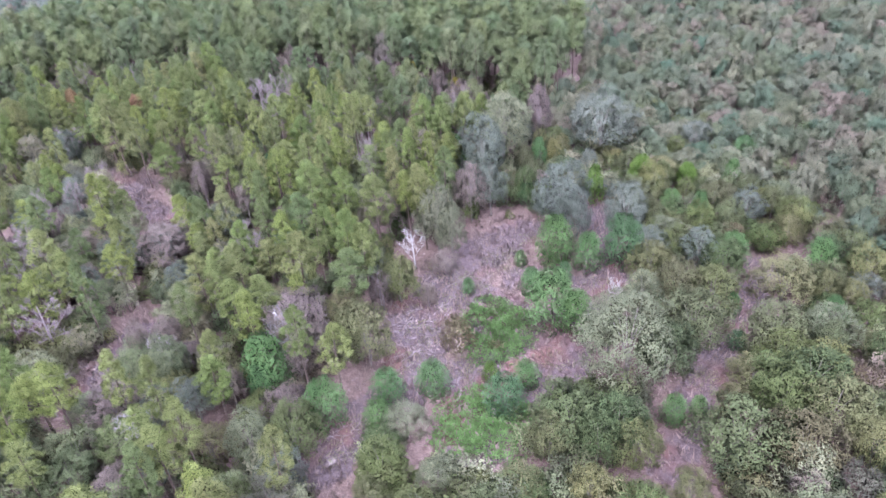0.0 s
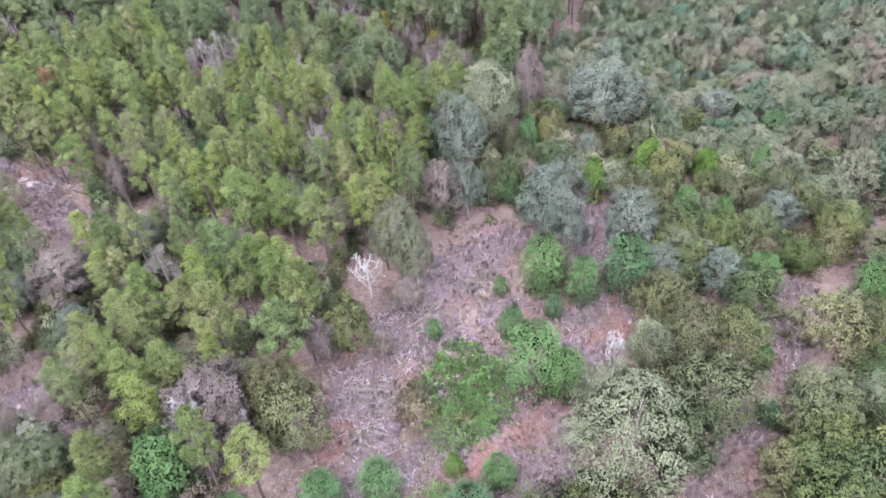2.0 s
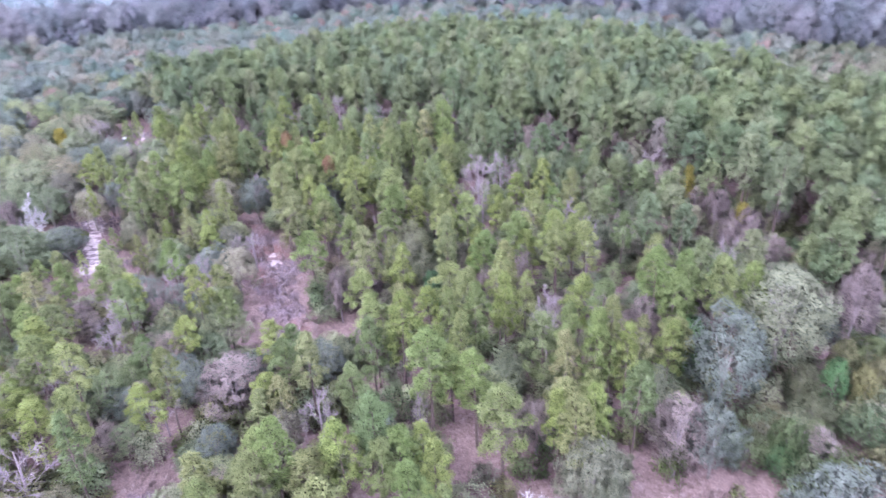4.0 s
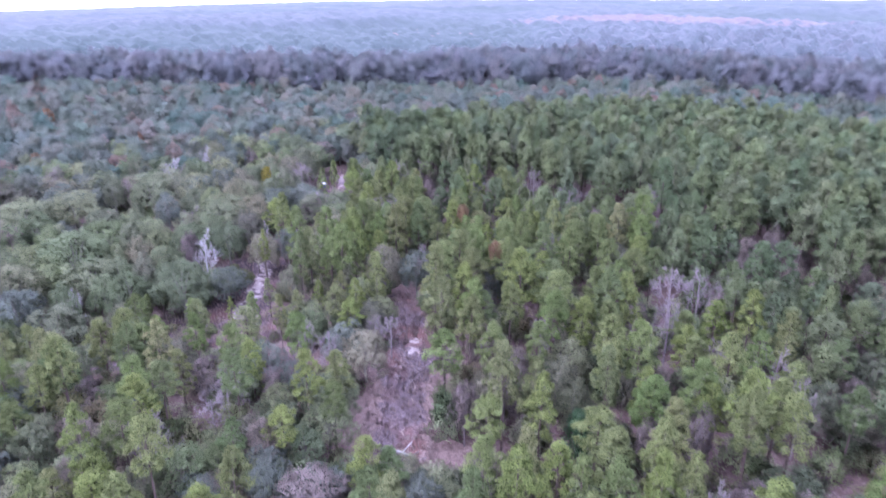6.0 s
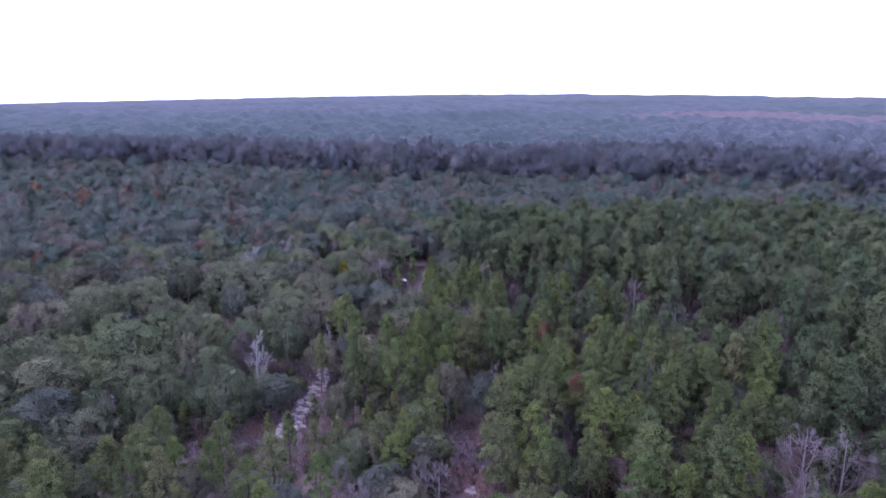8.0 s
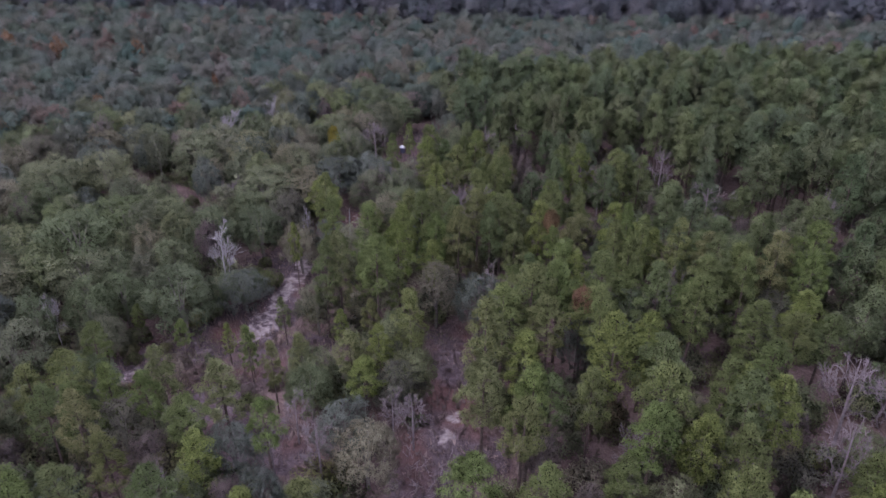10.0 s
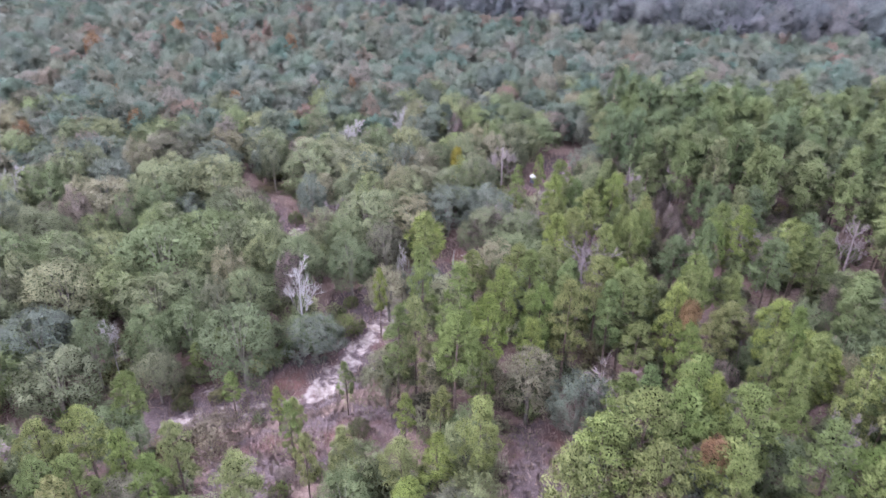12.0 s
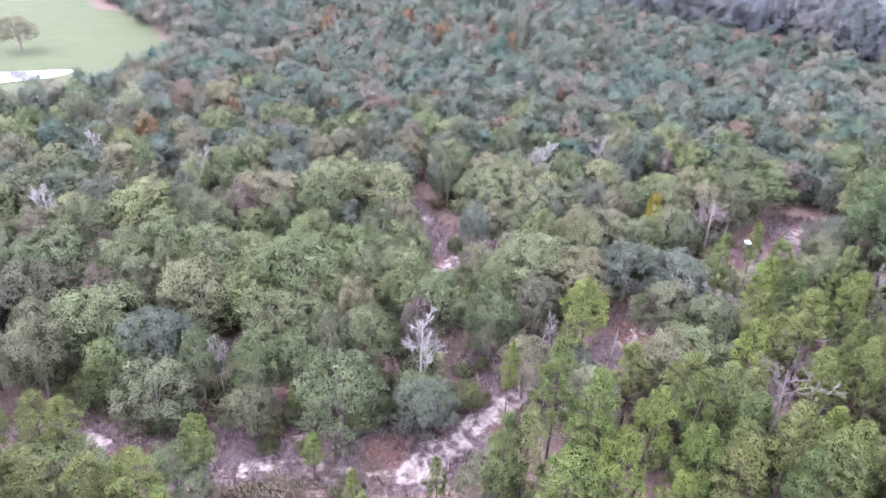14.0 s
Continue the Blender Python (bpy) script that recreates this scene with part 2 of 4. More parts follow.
SAND = [
    (0.85, [(-68.5, 60.8), (-66, 60), (-62, 57.2), (-59, 55.2), (-57.8, 53.8)], 0.72),
    (0.6, [(-57.8, 53.8), (-57.4, 49), (-56.4, 45.5)], 0.40),
    (0.6, [(-59.2, 50), (-59.6, 46.5)], 0.42),
    (0.6, [(-57.4, 46), (-55.8, 44.4)], 0.5),
    (0.5, [(-57.5, 31), (-56, 36.5)], 0.75),
    (0.6, [(-80, 52), (-82.5, 53)], 0.65),
    (0.5, [(-89, 49), (-90.5, 47.5)], 0.75),
    (0.6, [(-86.5, 80), (-92, 83.5), (-97, 86)], 0.55),
    (0.5, [(-39.5, 62), (-41.5, 63.5)], 0.55),
    (0.5, [(-44.5, 52.5), (-46, 51)], 0.75),
    (0.5, [(-73, 67.2), (-75, 68.5)], 0.75),
    (0.3, [(-9, 27.3), (-8.6, 28.2)], 0.5),
]
FIELD = [(-88, -14), (-97, -9), (-117, -3.5), (-138, -6), (-153, -12.5), (-172, -30), (-199, -59), (-250, -110), (-230, -190), (-120, -170), (-100, -60)]
POND = (-123.0, -30.0)


def openness(x, y):
    v = np.full(len(np.atleast_1d(x)), -9.0)
    for w, line in OPEN:
        v = np.maximum(v, 1.0 - (near_line(line, x, y) - w) / 1.0)
    return np.clip(v, -1, 1.5)


def soft_lines(lines, x, y):
    v = np.zeros(len(np.atleast_1d(x)))
    for w, line, much in lines:
        v = np.maximum(v, much * np.clip(1.0 - near_line(line, x, y) / (2 * w), 0, 1))
    return v


def mesh_of(name, verts, faces, mats, slots=None, attrs=None, smooth=False):
    """A mesh from an array of corners and an array of faces with equal corner counts."""
    verts, faces = np.asarray(verts, np.float32), np.asarray(faces, np.int32)
    k = faces.shape[1]
    me = bpy.data.meshes.new(name)
    me.vertices.add(len(verts))
    me.vertices.foreach_set("co", verts.ravel())
    me.loops.add(faces.size)
    me.loops.foreach_set("vertex_index", faces.ravel())
    me.polygons.add(len(faces))
    me.polygons.foreach_set("loop_start", np.arange(0, faces.size, k, dtype=np.int32))
    for m in mats:
        me.materials.append(m)
    if slots is not None:
        me.polygons.foreach_set("material_index", np.asarray(slots, np.int32))
    if smooth:
        me.polygons.foreach_set("use_smooth", np.ones(len(faces), bool))
    for key, values in (attrs or {}).items():
        values = np.asarray(values, np.float32)
        if values.ndim == 2:
            me.attributes.new(key, "FLOAT_VECTOR", "POINT").data.foreach_set("vector", values.ravel())
        else:
            me.attributes.new(key, "FLOAT", "POINT").data.foreach_set("value", values)
    me.update(calc_edges=True)
    return me


def part(name, me, parent, label=""):
    ob = new(name, me)
    ob.parent = parent
    return tagged(ob, label)


# ground: one sheet, fine where the bare ground shows, wide towards the horizon
def axis(lo, hi, step, far):
    a = list(np.arange(lo, hi + step / 2, step))
    g = step
    while a[-1] < far:
        g *= 1.16
        a.append(a[-1] + g)
    g = step
    while a[0] > -far:
        g *= 1.16
        a.insert(0, a[0] - g)
    return np.array(a)


gx, gy = axis(-105, 32, 0.6, 4900), axis(22, 92, 0.6, 4900)
mx, my = np.meshgrid(gx, gy)
fx, fy = mx.ravel(), my.ravel()
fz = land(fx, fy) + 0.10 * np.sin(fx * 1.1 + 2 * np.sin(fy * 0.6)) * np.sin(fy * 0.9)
nx, ny = len(gx), len(gy)
ii = (np.arange(ny - 1)[:, None] * nx + np.arange(nx - 1)).ravel()
ground = new("ground", mesh_of("ground", np.stack([fx, fy, fz], 1), np.stack([ii, ii + 1, ii + nx + 1, ii + nx], 1), [ground_material()], None,
             {"open": openness(fx, fy), "sand": soft_lines(SAND, fx, fy), "field": inside(FIELD, fx, fy) * 1.0}, True))
tagged(ground, "reddish-brown forest floor with pine straw and pale sand", "ground", kind="structure")


# ---- trees: arrays of leaf triangles and of tapered wood ----
def leaves(rng, centres, out, size, stretch=1.0, up=0.55):
    """One triangle a leaf spray, facing roughly outwards and upwards."""
    n = len(centres)
    nrm = 1.0 * out + rng.normal(0, 0.55, (n, 3)) + np.array([0, 0, 0.3 * up])
    nrm /= np.linalg.norm(nrm, axis=1)[:, None] + 1e-9
    a = np.cross(nrm, rng.normal(0, 1, (n, 3)))
    a /= np.linalg.norm(a, axis=1)[:, None] + 1e-9
    b = np.cross(nrm, a)
    s = size * rng.uniform(0.6, 1.35, (n, 1))
    w = s / math.sqrt(stretch)
    s = s * math.sqrt(stretch)
    return np.stack([centres - a * s * 0.5 - b * w * 0.35, centres + a * s * 0.55 - b * w * 0.15, centres + b * w * 0.6 + a * s * rng.uniform(-0.3, 0.3, (n, 1))], 1)


def cone(p, q, r0, r1, sides=4):
    """A tapered limb from p to q, as triangles."""
    p, q = np.array(p, float), np.array(q, float)
    d = q - p
    d = d / (np.linalg.norm(d) + 1e-9)
    a = np.cross(d, [0.3, 0.9, 0.1])
    a /= np.linalg.norm(a) + 1e-9
    b = np.cross(d, a)
    ang = np.arange(sides) * 2 * math.pi / sides
    ring = np.cos(ang)[:, None] * a + np.sin(ang)[:, None] * b
    lo, hi = p + ring * r0, q + ring * r1
    lo2, hi2 = np.roll(lo, -1, 0), np.roll(hi, -1, 0)
    return np.concatenate([np.stack([lo, lo2, hi2], 1), np.stack([lo, hi2, hi], 1)])


def ball(rng, n):
    v = rng.normal(0, 1, (n, 3))
    return v / np.linalg.norm(v, axis=1)[:, None]


def sprays(rng, n, hearts, sizes, outs, squash, size, stretch, crown_share, fill, axis_of):
    """Leaf sprays on the outer side of round clumps, and which way each one turns to the light."""
    pick = rng.choice(len(hearts), n, p=sizes ** 2 / (sizes ** 2).sum())
    v = ball(rng, n)
    away = (v * outs[pick]).sum(1)
    v = np.where((away < -0.25)[:, None], v - 2 * away[:, None] * outs[pick], v)
    c = hearts[pick] + v * squash * (sizes[pick] * rng.uniform(0.70, 1.12, n))[:, None]
    inner = rng.uniform(0, 1, n) < fill
    c[inner] = axis_of + (c[inner] - axis_of) * rng.uniform(0.45, 0.8, (inner.sum(), 1))
    c[:, 2] = np.maximum(c[:, 2], 0.15)
    tris = leaves(rng, c, v, size, stretch)
    turned = v * (1 - crown_share) + outs[pick] * crown_share + rng.normal(0, 0.16, (n, 3)) + [0, 0, 0.22]
    return tris, np.repeat(turned / np.linalg.norm(turned, axis=1)[:, None], 3, 0)


def oak_form(seed, n, h=6.0, r=2.3, low=0.10, lobes=46):
    """A full dome of many small clumps over a short forked trunk."""
    rng = np.random.default_rng(seed)
    lobes = max(18, min(lobes, n // 9))
    bulge = rng.uniform(0, 6.28, 3)
    i = np.arange(lobes)
    up = 1 - 1.5 * (i + 0.5) / lobes
    a = i * 2.39996 + rng.uniform(-0.3, 0.3, lobes)
    wide = np.sqrt(1 - up * up) * (1 + 0.14 * np.sin(2 * a + bulge[0]) + 0.10 * np.sin(3 * a + bulge[1])) * rng.uniform(0.80, 1.12, lobes)
    tall = up * (1 + 0.12 * np.sin(2 * a + bulge[2])) * rng.uniform(0.84, 1.12, lobes)
    outs = np.stack([np.cos(a) * wide, np.sin(a) * wide, tall], 1)
    cs = outs * [0.77 * r, 0.77 * r, 0.40 * h * (1 - low)] + [0, 0, h * (low + 0.46 * (1 - low))]
    outs = outs / np.linalg.norm(outs, axis=1)[:, None]
    rs = r * rng.uniform(0.19, 0.33, lobes) * (46 / lobes) ** 0.4
    crown, turned = sprays(rng, n, cs, rs, outs, [1, 1, 0.85], 0.56 * r / 2.3 * math.sqrt(1300 / n), 1.25, 0.5, 0.22, np.array([0, 0, h * 0.45]))
    wood = [cone((0, 0, -0.3), (rng.uniform(-.2, .2), rng.uniform(-.2, .2), h * 0.35), 0.035 * h * 0.7, 0.02 * h, 6)]
    for k in range(7):
        wood.append(cone((0, 0, h * 0.25), cs[k] * [0.45, 0.45, 0.75], 0.010 * h, 0.005 * h))
        wood.append(cone(cs[k] * [0.45, 0.45, 0.75], cs[k] * [0.8, 0.8, 0.95], 0.005 * h, 0.002 * h, 3))
    return crown, np.concatenate(wood), turned


def pine_form(seed, n, h=9.0, r=1.55, clumps=40, low=None):
    """A bare stem that carries tufts of needles at the ends of rising branches."""
    rng = np.random.default_rng(seed)
    clumps = min(clumps, max(8, n // 9))
    low = low or rng.uniform(0.30, 0.52)
    cs, rs, outs, wood = [], [], [], []
    lean = rng.uniform(-0.25, 0.25, 2)
    top = np.array([lean[0], lean[1], h * 0.96])
    mid = np.array([lean[0] * 0.3, lean[1] * 0.3, h * 0.5])
    wood += [cone((0, 0, -0.3), mid, 0.012 * h, 0.008 * h, 6), cone(mid, top, 0.008 * h, 0.015, 5)]
    for i in range(clumps):
        k = (i + rng.uniform(0, 0.8)) / clumps
        z = h * (low + (0.97 - low) * k)
        wide = r * (1 - k ** 2.1) ** 0.8 * (0.55 + 0.45 * min(1.0, 3.5 * k)) * rng.uniform(0.40, 0.92)
        a = i * 2.4 + rng.uniform(-0.5, 0.5)
        c = np.array([math.cos(a) * wide + lean[0] * k, math.sin(a) * wide + lean[1] * k, z + 0.18 * wide])
        cs.append(c)
        rs.append(rng.uniform(0.22, 0.38) * r / 1.55 * (40 / clumps) ** 0.4)
        o = np.array([math.cos(a), math.sin(a), 0.45 + 0.9 * k])
        outs.append(o / np.linalg.norm(o))
        if i % 2:
            continue
        stem = mid + (top - mid) * max(0.0, (z - 0.25 - mid[2]) / (top[2] - mid[2]))
        wood.append(cone(stem, c, 0.022, 0.010, 3))
    crown, turned = sprays(rng, n, np.array(cs), np.array(rs), np.array(outs), [1.1, 1.1, 0.85], 0.46 * r / 1.55 * math.sqrt(1100 / n), 1.3, 0.35, 0.08, np.array([0, 0, h * 0.72]))
    return crown, np.concatenate(wood), turned


def young_form(seed, n, h=3.0, r=1.1):
    rng = np.random.default_rng(seed)
    k = rng.uniform(0, 1, n) ** 0.8
    a = rng.integers(0, 9, n) * 0.7 + np.floor(k * 9) * 0.35 + rng.normal(0, 0.17, n)
    wide = r * np.sin(math.pi * (0.16 + 0.84 * (1 - k)) ** 0.9 * 0.62) * rng.uniform(0.45, 1.08, n)
    c = np.stack([np.cos(a) * wide, np.sin(a) * wide, h * (0.04 + 0.96 * k) + 0.1 * wide], 1)
    v = np.stack([np.cos(a), np.sin(a), np.full(n, 0.5)], 1)
    wood = [cone((0, 0, -0.2), (0, 0, h * 0.96), 0.06, 0.015, 5)]
    for i in range(14):
        w = r * (1 - i / 15) * 0.8
        wood.append(cone((0, 0, h * (0.06 + i * 0.062)), (math.cos(i * 2.4) * w, math.sin(i * 2.4) * w, h * (0.12 + i * 0.062)), 0.02, 0.008, 3))
    return leaves(rng, c, v, 0.36 * r / 1.1 * math.sqrt(1000 / n), 1.5), np.concatenate(wood), None


def shrub_form(seed, n, h=3.4, r=1.8):
    return oak_form(seed, n, h, r, 0.04, 36)


def dead_form(seed, h=4.5, spread_=0.55, twigs=1.0, rich=True):
    """A leafless tree: trunk, then limbs forking twice."""
    rng = np.random.default_rng(seed)
    trunk = [cone((0, 0, -0.3), (0.05, 0.05, h * 0.45), 0.022 * h, 0.016 * h, 6), cone((0.05, 0.05, h * 0.45), (0.12, -0.05, h * 0.9), 0.016 * h, 0.006 * h, 5)]
    limbs = []

    def fork(p, d, length, r, depth):
        q = p + d * length
        limbs.append(cone(p, q, max(r, 0.012), max(r * 0.5, 0.008), 3))
        if depth:
            for _ in range(int(rng.integers(3, 6) * twigs)):
                e = d + rng.normal(0, 0.55, 3) + [0, 0, 0.12]
                fork(p + (q - p) * rng.uniform(0.3, 1.0), e / np.linalg.norm(e), length * rng.uniform(0.42, 0.72), r * 0.5, depth - 1)
    for i in range(9):
        a = i * 2.4 + rng.uniform(-0.4, 0.4)
        z = h * (0.22 + 0.07 * i)
        d = np.array([math.cos(a) * spread_ * 1.5, math.sin(a) * spread_ * 1.5, 0.75])
        fork(np.array([0.05, 0.0, z]), d / np.linalg.norm(d), h * rng.uniform(0.22, 0.34) * (1.15 - i * 0.07), 0.0042 * h, 2 if i % 2 and rich else 3)
    return np.concatenate(limbs), np.concatenate(trunk), None


def facing_of(tris, flat=0.86):
    """Which way each leaf spray turns: outwards from the heart of its crown, a little at random."""
    c = tris.mean(1)
    lo, hi = c.min(0), c.max(0)
    heart = np.array([(lo[0] + hi[0]) / 2, (lo[1] + hi[1]) / 2, lo[2] + 0.35 * (hi[2] - lo[2])])
    d = (c - heart) / (np.maximum(hi - lo, 0.1) / 2)
    own = np.cross(tris[:, 1] - tris[:, 0], tris[:, 2] - tris[:, 0])
    own /= np.linalg.norm(own, axis=1)[:, None] + 1e-9
    own *= np.where((own * d).sum(1) < 0, -1, 1)[:, None]
    d = d / (np.linalg.norm(d, axis=1)[:, None] + 1e-9) * flat + own * (1 - flat) + [0, 0, 0.25]
    return np.repeat(d / (np.linalg.norm(d, axis=1)[:, None] + 1e-9), 3, 0)


def tri_mesh(name, tris, mat, low=False, facing=None):
    facing = facing_of(tris) if facing is None else facing
    if low:
        facing = facing * [0.25, 0.25, 0] + [0, 0, 1]
    return mesh_of(name, tris.reshape(-1, 3), np.arange(len(tris) * 3).reshape(-1, 3), [mat], None, {"facing": facing})


STOCK = {}


def stock(kind, make, leaf, wood, fine, count=6):
    """Some meshes of each kind of tree, in metres, which all trees of that kind share: fine ones, and plainer ones for farther off."""
    for level, n in ((0, fine), (1, int(fine * 0.6))):
        STOCK[kind, level] = []
        for i in range(count):
            crown, limbs, turned = make(i, n)
            STOCK[kind, level].append((tri_mesh(kind + " crown", crown, leaf, False, turned), tri_mesh(kind + " trunk", limbs, wood)))


stock("oak", lambda i, n: oak_form(10 + i, n), LEAF_OAK, WOOD_OAK, 1600, 8)
stock("oak_pale", lambda i, n: oak_form(30 + i, n), LEAF_OAK_PALE, WOOD_OAK, 1700, 3)
stock("oak_blue", lambda i, n: oak_form(40 + i, n), LEAF_OAK_BLUE, WOOD_OAK, 1400, 4)
stock("pine", lambda i, n: pine_form(50 + i, n), LEAF_PINE, WOOD_PINE, 1300, 10)
stock("rust", lambda i, n: pine_form(58 + i, n, clumps=9, low=0.84), LEAF_RED, WOOD_PINE, 260, 2)
stock("young", lambda i, n: young_form(60 + i, n), LEAF_YOUNG, WOOD_PINE, 1000, 5)
stock("lime", lambda i, n: young_form(66 + i, n), LEAF_LIME, WOOD_PINE, 900, 3)
stock("scrub", lambda i, n: shrub_form(70 + i, n), LEAF_SCRUB, WOOD_OAK, 1200, 8)
stock("red", lambda i, n: oak_form(80 + i, n), LEAF_RED, WOOD_OAK, 900, 3)
stock("yellow", lambda i, n: young_form(85 + i, n), LEAF_YELLOW, WOOD_OAK, 800, 2)
stock("bare", lambda i, n: oak_form(90 + i, n), LEAF_BARE, WOOD_GREY, 650, 4)
stock("white_dead", lambda i, n: dead_form(100 + i, 4.5, 0.36, 1.3), WOOD_DEAD, WOOD_DEAD, 1, 4)
stock("grey_dead", lambda i, n: dead_form(110 + i, 5.5, 0.55, 1.1, False), WOOD_GREY, WOOD_GREY, 1, 4)
SIZE = {"rust": (9.0, 1.55), "oak": (6.0, 2.3), "oak_pale": (6.0, 2.3), "oak_blue": (6.0, 2.3), "pine": (9.0, 1.55), "young": (3.0, 1.1), "lime": (3.0, 1.1), "scrub": (3.4, 1.8),
        "red": (6.0, 2.3), "yellow": (3.0, 1.1), "bare": (6.0, 2.3), "white_dead": (4.5, 1.3), "grey_dead": (5.5, 1.5), "low": (3.4, 1.8)}
WORDS = {
    "oak": ("scrub_oak", "grey-green scrub oak with a dense rounded crown", "oak tree", "scrub oaks"),
    "oak_pale": ("pale_oak", "pale yellowish oak with a broad thin crown", "oak tree", "pale oaks"),
    "oak_blue": ("moss_oak", "dull blue-green oak hung with grey moss", "oak tree", "moss oaks"),
    "pine": ("pine_tree", "slender pine with yellow-green needles above a bare trunk", "pine tree", "pines"),
    "rust": ("rusty_pine", "slim pine topped by a tuft of dead orange needles", "pine tree", "rusty pines"),
    "young": ("young_pine", "bushy young pine with deep green needles", "pine tree", "young pines"),
    "lime": ("lime_sapling", "bright lime-green young tree among the scrub", "sapling", "bright saplings"),
    "scrub": ("scrub_bush", "olive-brown scrub bush with a rounded leafy crown", "bush", "scrub bushes"),
    "red": ("autumn_tree", "small tree with rusty red autumn leaves", "tree", "autumn trees"),
    "yellow": ("yellow_sapling", "slim sapling with yellow autumn leaves", "sapling", "yellow saplings"),
    "bare": ("withered_tree", "half-bare tree with withered purplish-brown leaves", "tree", "withered trees"),
    "white_dead": ("dead_tree", "bleached white dead tree with forked bare limbs", "dead tree", "dead trees"),
    "grey_dead": ("bare_tree", "leafless grey-purple tree with many fine twigs", "dead tree", "bare trees"),
}
NEAR = [(4, 28), (-2, 42), (-26, 58), (-46, 62)]
PLANTED = []
turn = random.Random(7)


def plant(kind, x, y, h, r):
    """A single tree, with a trunk and a crown, standing on the ground."""
    crown, limbs = turn.choice(STOCK[kind, 0 if float(near_line(NEAR, x, y)[0]) < 23 else 1])
    name, label, category, group = WORDS[kind]
    h0, r0 = SIZE[kind]
    ob = tagged(new(name), label, category, group)
    ob.matrix_basis = Matrix.LocRotScale((x, y, float(land(x, y))), Euler((0, 0, turn.uniform(0, 6.28))), (r / r0, r / r0, h / h0))
    part("crown", crown, ob)
    part("trunk", limbs, ob)
    PLANTED.append((x, y, r))
    return ob


def pine_group(x, y, h, r):
    """A pine, or three close together where the crowns spread wide."""
    if r < 1.9:
        return plant("pine", x, y, h, r)
    a = turn.uniform(0, 6.28)
    for k in range(3):
        plant("pine", x + math.cos(a + k * 2.1) * r * 0.55, y + math.sin(a + k * 2.1) * r * 0.55, h * (1.0, 0.93, 0.86)[k], r * (0.66, 0.60, 0.55)[k])


# trees that stand out, space by space: (across, along, height, crown radius)
for x, y, h, r in [(-3.3, 33.7, 2.7, 1.2), (-6.2, 33.0, 2.5, 1.2), (-6.4, 30.4, 2.2, 1.0), (2.8, 34.9, 2.0, 1.0), (5.7, 50.7, 4.5, 1.7), (8.4, 49.6, 3.6, 1.3), (11.4, 50.8, 4.6, 1.8), (4.9, 41.7, 4.8, 2.0), (6.6, 41.2, 3.4, 1.4), (3.5, 45.8, 2.4, 1.0), (-1.6, 45.5, 1.5, 0.6), (2.7, 50.1, 1.5, 0.6), (6.3, 47.9, 1.8, 0.7), (1.4, 32.5, 2.8, 1.4), (11.8, 31.9, 2.2, 0.9), (17.7, 39.4, 1.6, 0.7), (13.5, 32.7, 1.5, 0.6), (17.4, 60.3, 2.6, 1.1), (18.5, 43.5, 2.0, 0.7), (20.6, 51.1, 3.0, 1.4)]:
    plant("young", x, y, h, r)
for x, y, h, r in [(27.5, 50.3, 3.0, 1.3), (27.9, 73.0, 3.0, 1.4), (-14.3, 33.5, 4.5, 1.7), (-9.8, 30.8, 3.4, 1.4), (-14.4, 32.5, 3.0, 1.0), (-3.9, 67.9, 5.0, 1.3), (-23.7, 64.7, 4.0, 1.0)]:
    plant("young", x, y, h, r)
for x, y, h, r in [(10.3, 62.1, 4.2, 1.0), (15.5, 66.3, 3.5, 1.4), (20.1, 65.7, 3.0, 1.1), (0.4, 35.3, 1.5, 0.6)]:
    plant("lime", x, y, h, r)
for x, y, h, r in [(-14.5, 45.6, 8.5, 2.2), (-9.5, 43.9, 8.5, 1.9), (-6.2, 53.5, 8.5, 2.0), (-20.4, 54.4, 8.5, 2.3), (-18.9, 38.8, 7.0, 1.1), (-9.9, 41.2, 6.5, 1.8), (-13.6, 41.3, 8.0, 1.7), (-20.5, 36.7, 6.5, 1.0), (-18.5, 42.9, 8.0, 1.3), (-8.9, 59.5, 9.0, 2.1), (-15.3, 62.5, 9.0, 2.0), (-15.5, 52.8, 8.5, 1.8), (-9.6, 51.2, 8.0, 1.8), (-16.6, 58.1, 8.5, 1.9), (-42.7, 73.5, 8.5, 3.0), (-36.4, 73.0, 8.5, 2.9), (-42.6, 69.2, 8.5, 2.9), (-31.4, 70.9, 8.5, 2.6), (-25.2, 70.4, 8.5, 2.4), (-15.3, 73.1, 8.5, 2.5)]:
    pine_group(x, y, h, r)
for x, y, h, r in [(-5.9, 69.6, 9.0, 2.4), (-6.4, 61.5, 9.0, 1.9), (-2.5, 72.2, 9.0, 2.5), (-67.5, 63.2, 8.5, 1.3), (-63.5, 59.3, 6.3, 0.7), (-61.0, 62.1, 9.0, 1.5), (-55.0, 59.6, 8.3, 1.25), (-55.2, 60.8, 8.5, 1.4), (-57.9, 64.2, 9.5, 1.6), (-58.1, 66.8, 9.0, 1.4), (-58.0, 68.9, 7.0, 1.1), (-75.3, 77.3, 8.5, 2.4), (-74.1, 81.4, 8.5, 1.9), (-58.4, 73.9, 9, 1.7), (-80.0, 74.3, 6.8, 1.0), (-82.3, 77.3, 7.0, 0.8), (-64.7, 66.7, 6.5, 1.5), (-53.3, 44.3, 6.5, 1.2), (-55.8, 74.7, 9, 1.7), (-53.9, 65.0, 9, 1.5)]:
    pine_group(x, y, h, r)
